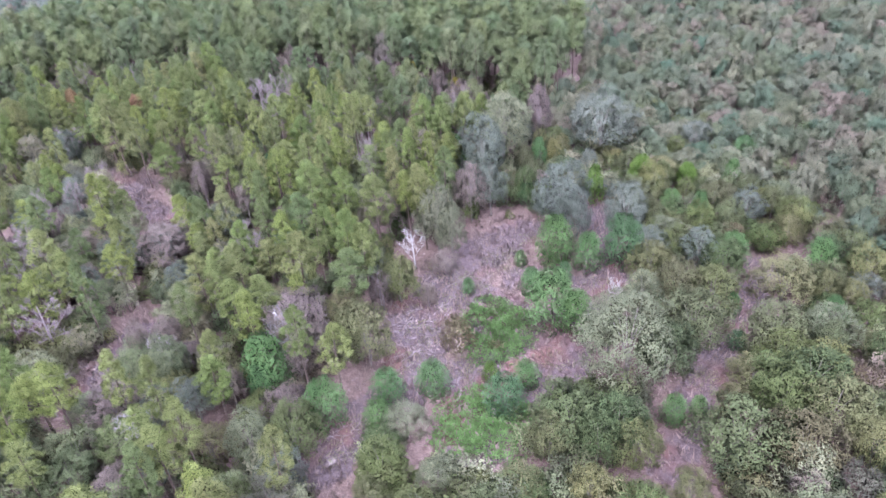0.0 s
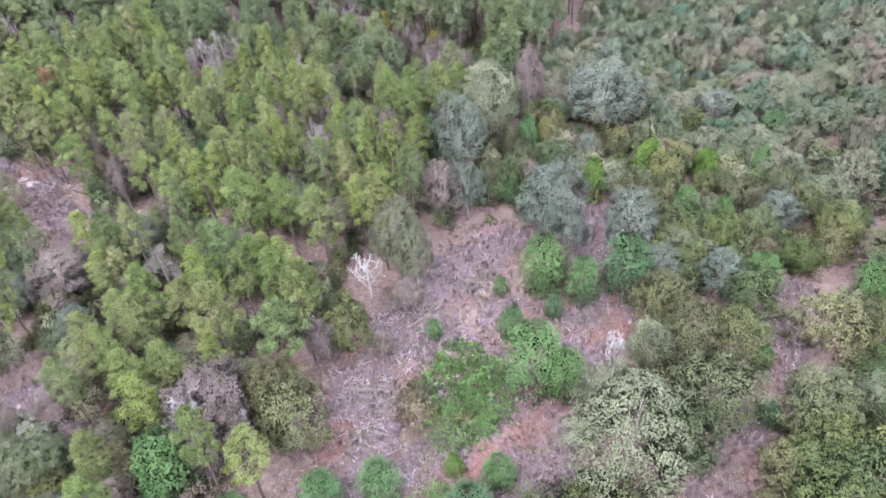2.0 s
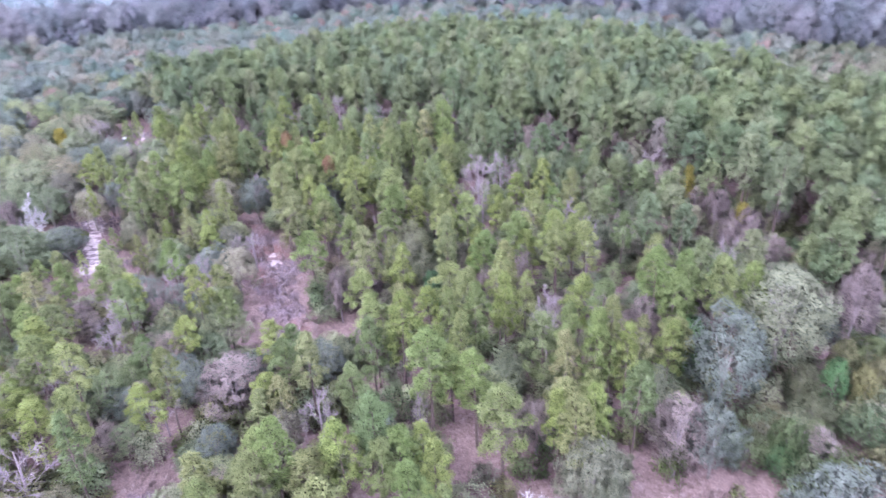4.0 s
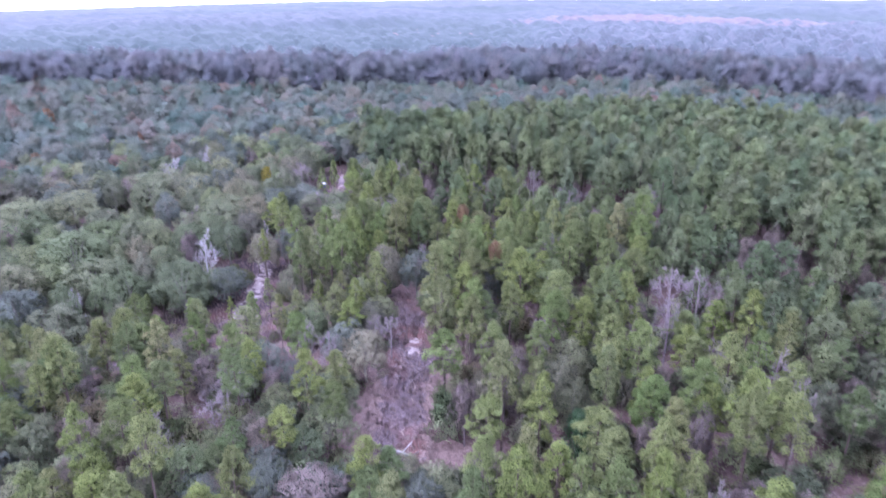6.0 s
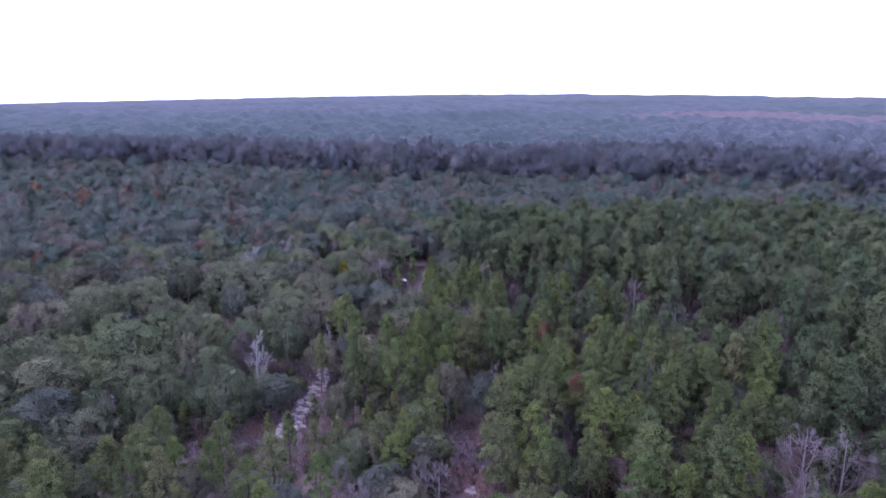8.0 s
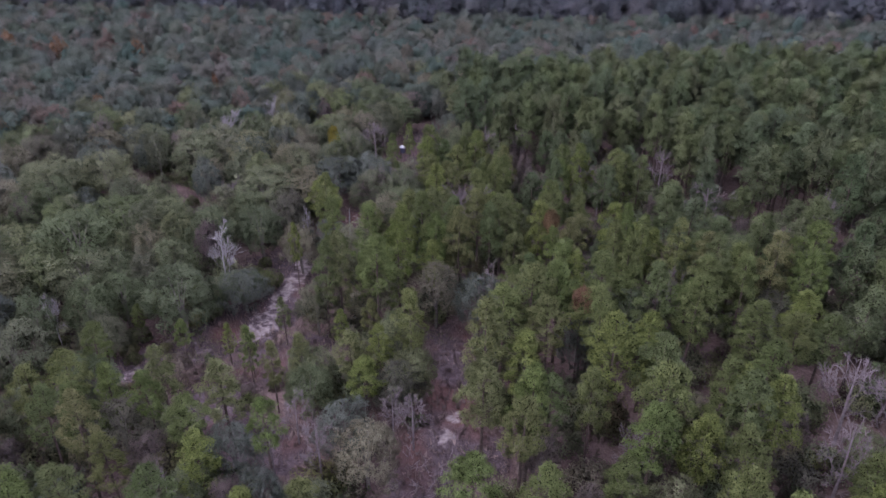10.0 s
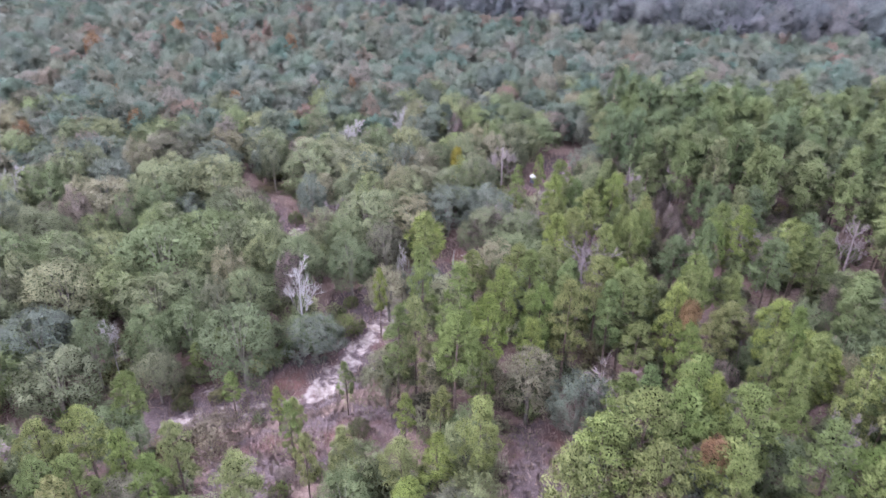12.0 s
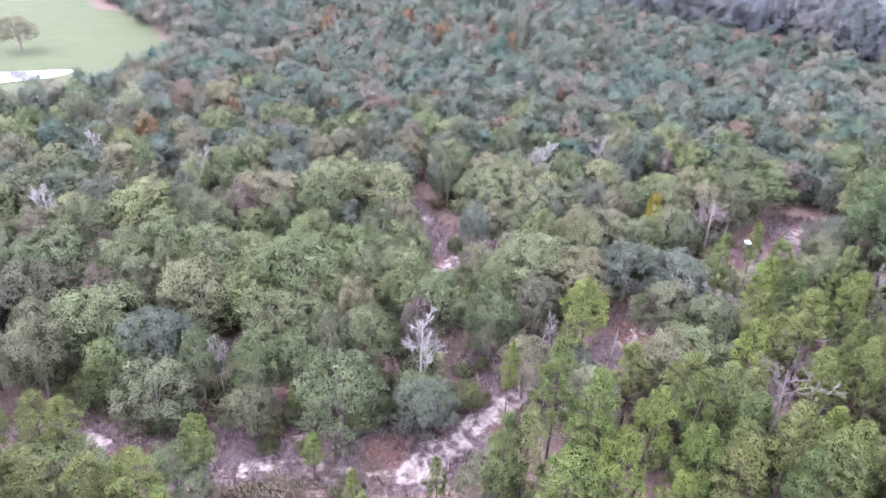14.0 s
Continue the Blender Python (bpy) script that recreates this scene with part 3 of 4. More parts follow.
for x, y, h, r in [(-50.1, 43.1, 6.5, 1.4), (-53.3, 35.1, 6.0, 1.4), (-53.2, 36.8, 6.0, 1.2), (-71.2, 78.1, 8.0, 1.6), (-66.4, 79.9, 8.5, 2.0), (-69.1, 81.8, 8.5, 1.9), (-71.0, 75.0, 7.5, 1.6), (-55.2, 70.5, 9, 1.6), (-54.7, 73.1, 9, 1.3), (-52.4, 62.7, 9, 1.6), (-45.9, 62.7, 7.5, 1.3), (-52.3, 64.4, 6.0, 1.0), (-40.2, 65.0, 9, 1.7), (-59.5, 81.5, 8.0, 1.3), (-46.7, 80.1, 9.0, 1.9), (-61.7, 92.0, 9.0, 2.6), (-65.0, 87.3, 9.0, 2.3), (-30.6, 75.6, 9.0, 2.3), (-43.8, 83.8, 9.0, 2.2), (-39.5, 89.0, 9.0, 2.6)]:
    pine_group(x, y, h, r)
for x, y, h, r in [(-40.0, 83.7, 9.0, 2.2), (-46.0, 58.8, 5.5, 1.3), (-46.1, 51.0, 5.5, 1.6), (-47.7, 56.1, 5.2, 1.0), (-50.8, 53.2, 5.0, 0.7), (-47.1, 54.1, 5.5, 0.8), (-58.9, 77.2, 8.0, 1.6), (-36.4, 67.0, 6.0, 1.3), (-35.0, 68.7, 7.0, 1.2), (-39.9, 77.1, 8.5, 1.6), (-32.2, 75.3, 8.0, 1.4), (-12.3, 47.2, 7.5, 2.0), (-16.9, 43.5, 6.0, 1.4), (-12.9, 53.8, 7.5, 1.5), (-32.0, 37.5, 6.0, 1.6), (-66.6, 59.6, 4.0, 0.7), (-70.2, 64.0, 7.0, 1.8), (-55.9, 63.3, 7.0, 1.4), (-36.7, 63.0, 8.0, 1.5), (-37.9, 66.2, 8.0, 1.3)]:
    pine_group(x, y, h, r)
for x, y, h, r in [(-62.0, 71.5, 8.0, 1.6), (-59.6, 72.2, 8.0, 1.5)]:
    pine_group(x, y, h, r)
for x, y, h, r in [(9.4, 35.5, 7.0, 3.3), (11.6, 42.7, 4.5, 1.4), (8.7, 38.5, 5.5, 1.7), (-4.5, 51.5, 7.0, 1.8), (-3.2, 50.3, 6.0, 1.3), (1.2, 72.1, 9.0, 3.4), (-13.1, 26.9, 4.5, 1.5), (-73.8, 70.0, 5.6, 2.6), (-71.4, 36.0, 6.8, 1.5), (-61.9, 28.0, 6.0, 1.7), (-64.7, 47.6, 6.0, 1.3), (-60.4, 44.3, 4.0, 0.9), (-89.1, 58.4, 6.0, 2.1), (-83.5, 13.3, 6.0, 2.8), (-79.4, 12.9, 6.0, 2.7), (-77.6, 50.0, 6.6, 1.3), (-5.0, 54.1, 4.0, 2.0), (0.2, 80.5, 5.0, 2.3), (-4.6, 62.0, 4.5, 1.5)]:
    plant("oak_pale", x, y, h, r)
for x, y, h, r in [(14.6, 39.5, 5.0, 2.4), (12.0, 35.9, 5.0, 1.8), (14.6, 44.4, 4.5, 1.9), (5.3, 30.0, 4.2, 2.3), (8.2, 29.9, 4.0, 1.6), (6.8, 28.6, 4.0, 1.4), (4.1, 28.6, 3.6, 1.4), (14.8, 29.1, 4.0, 2.6), (18.6, 32.8, 4.0, 2.2), (20.1, 39.3, 4.0, 2.3), (20.0, 36.9, 3.6, 1.8), (20.8, 34.4, 4.0, 2.3), (20.9, 31.6, 4.0, 2.3), (22.8, 45.5, 4.0, 2.3), (17.1, 44.2, 4.0, 2.0), (13.0, 47.6, 4.0, 1.9), (-8.1, 36.4, 5.5, 2.0), (-10.0, 38.4, 5.0, 1.6), (-6.9, 44.1, 4.5, 1.7), (-10.9, 28.0, 4.2, 1.7)]:
    plant("scrub", x, y, h, r)
for x, y, h, r in [(8.9, 28.3, 3.5, 1.5), (18.2, 28.7, 4.0, 2.1), (-57.9, 45.8, 1.1, 0.6), (-68.0, 57.3, 1.2, 0.6), (-83.5, 52.7, 1.6, 0.8), (-60.5, 46.4, 1.5, 0.9), (-64.1, 49.7, 1.5, 0.8), (-64.3, 56.9, 2.0, 1.2), (-61.7, 51.9, 1.4, 0.8), (-62.6, 52.4, 1.3, 0.7), (-60.9, 50.6, 1.5, 0.9), (-59.5, 32.7, 2.0, 1.6), (-58.5, 47.9, 0.9, 0.6)]:
    plant("scrub", x, y, h, r)
for x, y, h, r in [(6.6, 56.1, 7.5, 2.6), (7.2, 54.4, 5.0, 2.0), (12.0, 54.3, 6.5, 2.2), (-1.0, 64.9, 9.0, 2.4), (12.3, 74.7, 8.0, 3.8), (-0.1, 59.3, 6.0, 1.6), (13.6, 51.4, 3.5, 1.7), (23.4, 76.1, 4.0, 1.7), (-79.3, 67.3, 5.5, 3.1), (-101.0, 68.0, 6.0, 2.0), (-78.6, 71.2, 5.4, 2.6), (-92.6, 44.3, 6.0, 2.9), (-88.3, 60.1, 6.0, 2.1), (-82.4, 54.5, 6.0, 1.6), (-90.0, 34.4, 6.0, 2.6), (-66.0, 63.1, 5.0, 1.7), (-64.1, 70.9, 5.0, 1.9), (-40.5, 56.6, 4.4, 1.7), (-49.9, 69.6, 5.5, 1.7), (-41.6, 72.8, 5.0, 1.6)]:
    plant("oak_blue", x, y, h, r)
for x, y, h, r in [(-61.5, 54.5, 4.0, 2.0), (2.9, 75.6, 5.0, 1.9), (-28.1, 48.7, 4.0, 1.6)]:
    plant("oak_blue", x, y, h, r)
for x, y, h, r in [(-12.7, 36.7, 6.0, 2.5), (-12.2, 30.6, 3.0, 1.4), (-11.2, 35.4, 4.5, 1.4), (-1.9, 58.3, 6.0, 1.8), (5.3, 76.9, 8.0, 1.6), (-27.3, 47.2, 5.0, 2.3), (-22.5, 29.2, 4.0, 1.8), (-8.2, 43.1, 3.5, 1.1), (-4.6, 43.4, 2.4, 0.8), (-3.6, 48.3, 2.5, 1.2), (-24.2, 74.2, 4.0, 1.4), (5.7, 83.1, 4.0, 1.8), (-31.1, 66.2, 4.0, 1.0), (-74.6, 70.1, 5.0, 1.8)]:
    plant("bare", x, y, h, r)
for x, y, h, r in [(-6.4, 49.2, 3.8, 1.1), (-13.4, 35.8, 5.2, 1.4), (-8.4, 43.3, 3.6, 0.8), (9.6, 42.5, 3.8, 0.8), (-22.4, 35.2, 3.0, 1.2), (-19.8, 26.8, 4.0, 0.9), (-10.7, 35.7, 4.0, 0.7), (-64.7, 53.5, 6.6, 1.3), (-68.7, 61.7, 5.0, 0.6), (-76.9, 17.4, 6.0, 1.5), (-88.0, 26.2, 6.0, 1.7), (-98.6, 59.5, 6.0, 1.6), (-103.0, 65.6, 6.0, 1.3), (-89.6, 13.3, 6.0, 1.4), (-61.7, 41.1, 5.0, 0.6), (0.3, 76.1, 5.0, 1.5)]:
    plant("white_dead", x, y, h, r)
for x, y, h, r in [(-59.9, 49.6, 6.5, 2.9), (-58.2, 38.7, 5.5, 2.7), (-61.0, 40.1, 6.0, 1.5), (-61.6, 43.5, 5.8, 1.7), (-65.8, 49.8, 6.0, 2.1), (-63.3, 32.0, 6.5, 3.1), (-67.8, 36.5, 6.5, 3.3), (-71.9, 42.6, 7.0, 3.8), (-75.1, 46.5, 6.5, 3.0), (-77.3, 49.7, 6.0, 2.4), (-69.9, 53.4, 6.5, 2.3), (-69.5, 57.5, 6.0, 2.2), (-71.6, 60.5, 6.0, 1.9), (-77.8, 59.7, 6.0, 3.9), (-76.9, 63.3, 5.6, 3.0), (-86.5, 39.8, 6.5, 3.6), (-90.1, 54.5, 6.5, 3.3), (-89.5, 60.0, 6.0, 3.3), (-62.4, 54.4, 3.6, 1.9), (-66.3, 43.1, 6.0, 2.6)]:
    plant("oak", x, y, h, r)
for x, y, h, r in [(-59.3, 30.1, 6.5, 2.1), (-67.7, 71.3, 6.0, 3.1), (-67.5, 69.2, 5.6, 2.4), (-69.8, 23.7, 6.5, 3.3), (-78.2, 25.6, 6.5, 3.6), (-72.1, 35.6, 6.5, 3.0), (-58.9, 44.3, 4.0, 1.7), (-87.7, 45.0, 6.5, 3.3), (-84.0, 35.1, 6.5, 3.0), (-73.3, 31.1, 6.5, 2.7), (-60.3, 34.6, 5.0, 2.0), (-67.3, 45.5, 5.4, 2.0), (-85.7, 65.2, 5.4, 2.8), (-63.3, 64.5, 5.5, 2.0), (-64.7, 25.8, 6.5, 2.8), (-69.4, 29.7, 6.5, 2.6), (-95.4, 71.1, 5.0, 2.6), (-98.1, 75.3, 5.0, 3.1), (-100.2, 82.5, 5.0, 3.3), (-65.9, 60.2, 5.0, 1.9)]:
    plant("oak", x, y, h, r)
for x, y, h, r in [(-52.2, 36.8, 4.0, 2.1), (-50.8, 36.0, 4.0, 1.7), (-51.3, 40.0, 4.0, 1.8), (-143.4, -41.0, 7.0, 3.7), (-52.4, 67.3, 6.0, 2.0), (-47.3, 62.4, 5.0, 1.6), (-47.4, 56.6, 4.2, 1.8), (-38.3, 57.1, 4.6, 1.9), (-44.3, 62.0, 4.0, 1.7), (-55.8, 59.0, 5.0, 1.7), (-52.3, 43.7, 5.0, 1.9), (-47.1, 45.4, 4.0, 2.0)]:
    plant("oak", x, y, h, r)
for x, y, h, r in [(-90.8, 70.5, 4.5, 1.0), (-114.6, 10.6, 4.0, 0.9), (-12.2, 96.7, 5.0, 0.9), (-5.6, 92.2, 4.0, 1.0), (-89.2, 70.2, 5.0, 0.9)]:
    plant("yellow", x, y, h, r)
for x, y, h, r in [(-64.0, 75.0, 7.3, 1.9), (-74.9, 74.1, 5.0, 1.8), (-74.6, 71.4, 5.5, 1.3), (-43.3, 54.5, 4.0, 0.8), (-39.8, 60.3, 4.4, 0.9), (-40.9, 59.5, 4.0, 0.7), (-33.0, 70.2, 5.0, 1.0), (-42.9, 80.8, 6.0, 1.0), (-41.2, 52.7, 4.0, 0.7), (-70.5, 78.0, 5.5, 1.4), (-30.7, 83.8, 7.0, 1.5), (-28.9, 85.3, 7.0, 1.2), (-29.8, 74.1, 6.0, 1.1), (-23.3, 79.8, 5.0, 0.9), (-15.5, 77.2, 6.0, 0.8), (-36.0, 74.7, 6.0, 0.9), (-16.0, 52.1, 5.0, 0.6), (-20.2, 47.8, 5.5, 1.0), (-1.6, 59.7, 4.5, 1.0), (-30.6, 35.6, 5.0, 1.5)]:
    plant("grey_dead", x, y, h, r)
for x, y, h, r in [(-50.2, 71.6, 5.0, 1.7)]:
    plant("grey_dead", x, y, h, r)
for x, y, h, r in [(-109.7, 32.9, 6.0, 1.3), (-95.9, 15.6, 6.0, 1.6), (-106.3, 20.7, 6.0, 1.2), (-157.7, 50.8, 7.0, 1.3), (-122.2, 60.7, 6.0, 0.8), (-122.7, 27.3, 6.0, 1.2), (-117.1, 44.3, 6.0, 1.1), (-161.1, 37.3, 8.0, 1.6), (-171.4, 27.7, 8.0, 1.7), (-159.4, 14.6, 8.0, 1.7)]:
    plant("red", x, y, h, r)
for x, y, h, r in [(-52.3, 77.2, 7.9, 0.65), (-41.3, 72.3, 7.1, 0.65)]:
    plant("rust", x, y, h, r)


# ---- the woods between: each spot belongs to a stand ----
PINES = [(-4, 52), (3, 74), (10, 96), (15, 115), (3, 128), (-11, 138), (-32, 150), (-60, 165), (-84, 160), (-94, 135), (-99, 108), (-103, 91), (-93, 88), (-82, 85.5), (-72, 75), (-66, 65), (-60, 63), (-50, 67), (-42, 63), (-30, 57), (-18, 52)]
THIN = [(-9, 18), (-9, 45), (-18, 52), (-30, 56), (-42, 62), (-50, 66), (-60, 62), (-55, 56), (-52, 48), (-53, 40), (-52, 18), (-30, 8)]
BELT = [(-300, -60), (-250, 32), (-217, 78), (-182, 118), (-158, 162), (-148, 198), (-122, 222), (-81, 222), (-40, 200), (0, 178), (40, 190), (40, 225), (-40, 245), (-120, 262), (-185, 235), (-200, 160), (-235, 110), (-275, 40), (-330, -60)]
REACH = [(-335, -125), (-330, -60), (-275, 40), (-235, 110), (-200, 160), (-185, 235), (-120, 262), (-40, 245), (40, 225), (130, 195), (130, -125)]
rng = np.random.default_rng(5)


def scatter(x0, x1, y0, y1, step):
    ax, ay = np.meshgrid(np.arange(x0, x1, step), np.arange(y0, y1, step))
    return (np.stack([ax.ravel(), ay.ravel()], 1) + rng.uniform(-0.48, 0.48, (ax.size, 2)) * step)


def free(pts, room, clear=0.1, mine=1.4):
    """Keep the spots on no bare ground and under no tree that already stands there."""
    keep = (openness(pts[:, 0], pts[:, 1]) < clear) & ~inside(FIELD, pts[:, 0], pts[:, 1])
    keep &= np.hypot(pts[:, 0] - POND[0], pts[:, 1] - POND[1]) > 10
    for x, y, r in PLANTED:
        keep &= np.hypot(pts[:, 0] - x, pts[:, 1] - y) > room * (r + mine)
    return pts[keep]


nearness = lambda p: near_line(NEAR, p[:, 0], p[:, 1])
FORMS = {}


def form(kind, level):
    """Trees of the joined woods, in four degrees of detail."""
    if (kind, level) not in FORMS:
        n = (500, 250, 150, 80)[level]
        made = []
        for i in range(5):
            s = 200 + i
            made.append({"oak": lambda: oak_form(s, n), "pine": lambda: pine_form(s, n), "scrub": lambda: shrub_form(s, n), "bare": lambda: oak_form(s, n // 2, 6, 1.9), "young": lambda: young_form(s, n), "low": lambda: shrub_form(s, 90)}[kind]())
        FORMS[(kind, level)] = made
    return FORMS[(kind, level)]


def woods(name, spots, mats, label):
    """Many trees in one mesh. spots: (x, y, height, radius, kind, tone)."""
    tris, slots, tones, facing = [], [], [], []
    for x, y, h, r, kind, tone in spots:
        d = float(near_line(NEAR, x, y)[0])
        level = 2 if name == "tall_belt_woods" else 3 if name == "southern_scrub" else 0 if d < 42 else 1 if d < 75 else 2 if d < 150 else 3
        crown, limbs, turned = form(kind, level)[int(rng.integers(5))]
        h0, r0 = SIZE[kind]
        a = rng.uniform(0, 6.28)
        around = np.array([[math.cos(a), math.sin(a), 0], [-math.sin(a), math.cos(a), 0], [0, 0, 1]])
        turn_ = around * [r / r0, r / r0, h / h0]
        at = np.array([x, y, float(land(x, y))])
        if level > 1 or kind == "low":
            limbs = limbs[:12]
        tris += [crown @ turn_ + at, limbs @ turn_ + at]
        slots += [np.zeros(len(crown), int), np.ones(len(limbs), int)]
        tones += [np.full((len(crown) + len(limbs)) * 3, tone)]
        facing += [facing_of(tris[-2]) if turned is None else turned @ around, facing_of(tris[-1])]
    t = np.concatenate(tris)
    me = mesh_of(name, t.reshape(-1, 3), np.arange(len(t) * 3).reshape(-1, 3), mats, np.concatenate(slots), {"tone": np.concatenate(tones), "facing": np.concatenate(facing)})
    return tagged(new(name, me), label, "woods", kind="stuff")


# right of the clearing and beyond it: low mixed scrub
spots = []
p = scatter(-20, 130, 8, 190, 2.3)
p = p[~inside(PINES, p[:, 0], p[:, 1]) & ~inside(THIN, p[:, 0], p[:, 1]) & (p[:, 0] > -16) & (p[:, 1] < 300)]
p = p[(np.abs(p[:, 0] - 10) < 18 + 0.68 * p[:, 1]) & ((p[:, 1] < 100) | (rng.uniform(0, 1, len(p)) < 0.7))]
p = free(p, 0.75, -0.2)
order = p[np.argsort(nearness(p))]
for i, (x, y) in enumerate(order):
    h = rng.uniform(1.7, 4.4) if y > 26 else rng.uniform(2.0, 3.4)
    r = rng.uniform(0.95, 1.9)
    if i < 300:
        u = rng.uniform()
        plant("young" if u < 0.04 else "oak_blue" if u < 0.11 else "oak_pale" if u < 0.15 else "bare" if u < 0.19 else "scrub", x, y, h, r if u > 0.04 else 1.0)
    else:
        spots.append((x, y, h, r, "scrub", rng.uniform()))
woods("scrub_woods", spots, [foliage("haze-tinted scrub wood leaves", HAZY_SCRUB_TONES, stuff=True, spots=9.0, cut=0.42), WOOD_OAK], "low olive-brown mixed scrub with slight haze in its colour, covering the flat land")

# the same scrub goes on to the south
p = scatter(-75, 75, -34, 18, 3.8)
p = p[((p[:, 1] < 8) | (p[:, 0] < -16)) & ~inside(THIN, p[:, 0], p[:, 1])]
south = [(x, y, rng.uniform(2.4, 3.8), rng.uniform(2.2, 3.2), "scrub", rng.uniform()) for x, y in p]
woods("southern_scrub", south, [foliage("southern scrub leaves", SCRUB_TONES, stuff=True, spots=7.0), WOOD_OAK], "low olive-brown scrub continuing over the flat land")

# thin growth beside the clearing: slim pines, bare trees, bushes on open litter
p = free(scatter(-56, -8, 8, 68, 2.0), 0.6, 0.0, 0.9)
p = p[inside(THIN, p[:, 0], p[:, 1])]
for x, y in p:
    u = rng.uniform()
    if near_line([(-56, 44), (-52, 49), (-50, 55), (-51, 59)], x, y)[0] < 4.2:
        if u < 0.16:
            plant("pine", x, y, rng.uniform(3.6, 5.4), rng.uniform(0.6, 0.85))
        elif u < 0.34:
            plant("bare", x, y, rng.uniform(1.0, 2.0), rng.uniform(0.5, 0.9))
        elif u < 0.45:
            plant("scrub", x, y, rng.uniform(0.9, 1.6), rng.uniform(0.6, 1.0))
    elif u < 0.33:
        plant("pine", x, y, rng.uniform(4.8, 7.8), rng.uniform(1.0, 1.45))
    elif u < 0.47:
        plant("bare", x, y, rng.uniform(2.0, 4.2), rng.uniform(0.8, 1.4))
    elif u < 0.52:
        plant("grey_dead", x, y, rng.uniform(3, 5), rng.uniform(0.9, 1.4))
    elif u < 0.80:
        plant("oak", x, y, rng.uniform(2.6, 4.2), rng.uniform(1.1, 1.8))
    elif u < 0.88:
        plant("oak_blue", x, y, rng.uniform(2.6, 4.2), rng.uniform(1.1, 1.6))
    else:
        plant("scrub", x, y, rng.uniform(1.6, 3.2), rng.uniform(1.0, 1.7))

# slim saplings and low bare shrubs on the open ground by the track
for x, y in scatter(-62, -49, 45, 58, 2.3):
    u = rng.uniform()
    if openness(x, y)[0] > 0.2 and soft_lines(SAND, x, y)[0] < 0.2 and u < 0.6:
        kind = "pine" if u < 0.26 else "bare" if u < 0.46 else "scrub"
        plant(kind, x, y, *((rng.uniform(3.2, 5.0), rng.uniform(0.5, 0.8)) if u < 0.26 else (rng.uniform(0.9, 1.7), rng.uniform(0.4, 0.8))))

# the pine stand
spots = []
p = scatter(-150, 25, 45, 245, 2.65)
p = free(p[inside(PINES, p[:, 0], p[:, 1])], 0.6, -0.4, 1.1)
order = p[np.argsort(nearness(p))]
for i, (x, y) in enumerate(order):
    u = rng.uniform()
    gap = math.sin(x * 0.31 + 1.7 * math.sin(y * 0.23)) * math.sin(y * 0.37 + x * 0.11)
    if i < 420 and gap > 0.78:
        continue
    h, r = (rng.uniform(6.0, 8.8), rng.uniform(1.15, 1.7)) if i < 300 else (rng.uniform(7.8, 11.2), rng.uniform(1.4, 2.05))
    if u < 0.19 and i < 380:
        plant("bare", x, y, rng.uniform(3.5, 6), rng.uniform(0.9, 1.4))
    elif u < 0.22 and i < 380:
        plant("grey_dead", x, y, rng.uniform(5, 8), rng.uniform(1.0, 1.6))
    elif u < 0.40 and i < 380:
        plant("oak", x, y, rng.uniform(3.5, 5.5), rng.uniform(1.3, 1.9))
    elif i < 135:
        plant("pine", x, y, h, r)
    else:
        spots.append((x, y, h * 0.75, r, "bare", rng.uniform(0.88, 1.0)) if u < 0.10 and y < 105 else (x, y, h, r, "pine", rng.uniform(0, 0.78)))
woods("pine_woods", spots, [foliage("pine wood needles", [(0.150, 0.195, 0.085), (0.180, 0.215, 0.095), (0.125, 0.175, 0.085), (0.165, 0.195, 0.090), (0.135, 0.180, 0.095), (0.185, 0.205, 0.105), (0.115, 0.160, 0.085), (0.20, 0.185, 0.15), (0.225, 0.20, 0.18)], stuff=True, spots=9.0, cut=0.42), WOOD_PINE], "dense stand of green pines with dark gaps between")

# oaks round the sandy track
spots, mixed = [], []
p = scatter(-125, -50, -30, 125, 2.7)
p = p[~inside(PINES, p[:, 0], p[:, 1]) & ~inside(THIN, p[:, 0], p[:, 1])]
p = free(p, 0.62, -0.7, 1.8)
order = p[np.argsort(nearness(p))]
for i, (x, y) in enumerate(order):
    h, r = rng.uniform(4.2, 7.0), rng.uniform(1.4, 2.5)
    if near_line([(-78, 75), (-86, 79.5)], x, y)[0] < 3.2 or near_line([(-73, 54), (-80, 52)], x, y)[0] < 2:
        h, r = 0.45 * h, 0.7 * r
    if i < 180:
        u = rng.uniform()
        plant("bare" if u < 0.05 else "grey_dead" if u < 0.08 else "oak_pale" if u < 0.17 else "oak_blue" if u < 0.27 else "oak", x, y, h, r * (0.75 if u < 0.08 else 1))
    else:
        # westwards more and more trees take the bluer tones with painted haze
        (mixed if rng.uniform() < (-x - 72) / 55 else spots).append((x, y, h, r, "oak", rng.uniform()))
woods("oak_woods", spots, [foliage("oak wood leaves", OAK_TONES, stuff=True, spots=9.0, cut=0.42), WOOD_OAK], "unbroken grey-green oak woods")

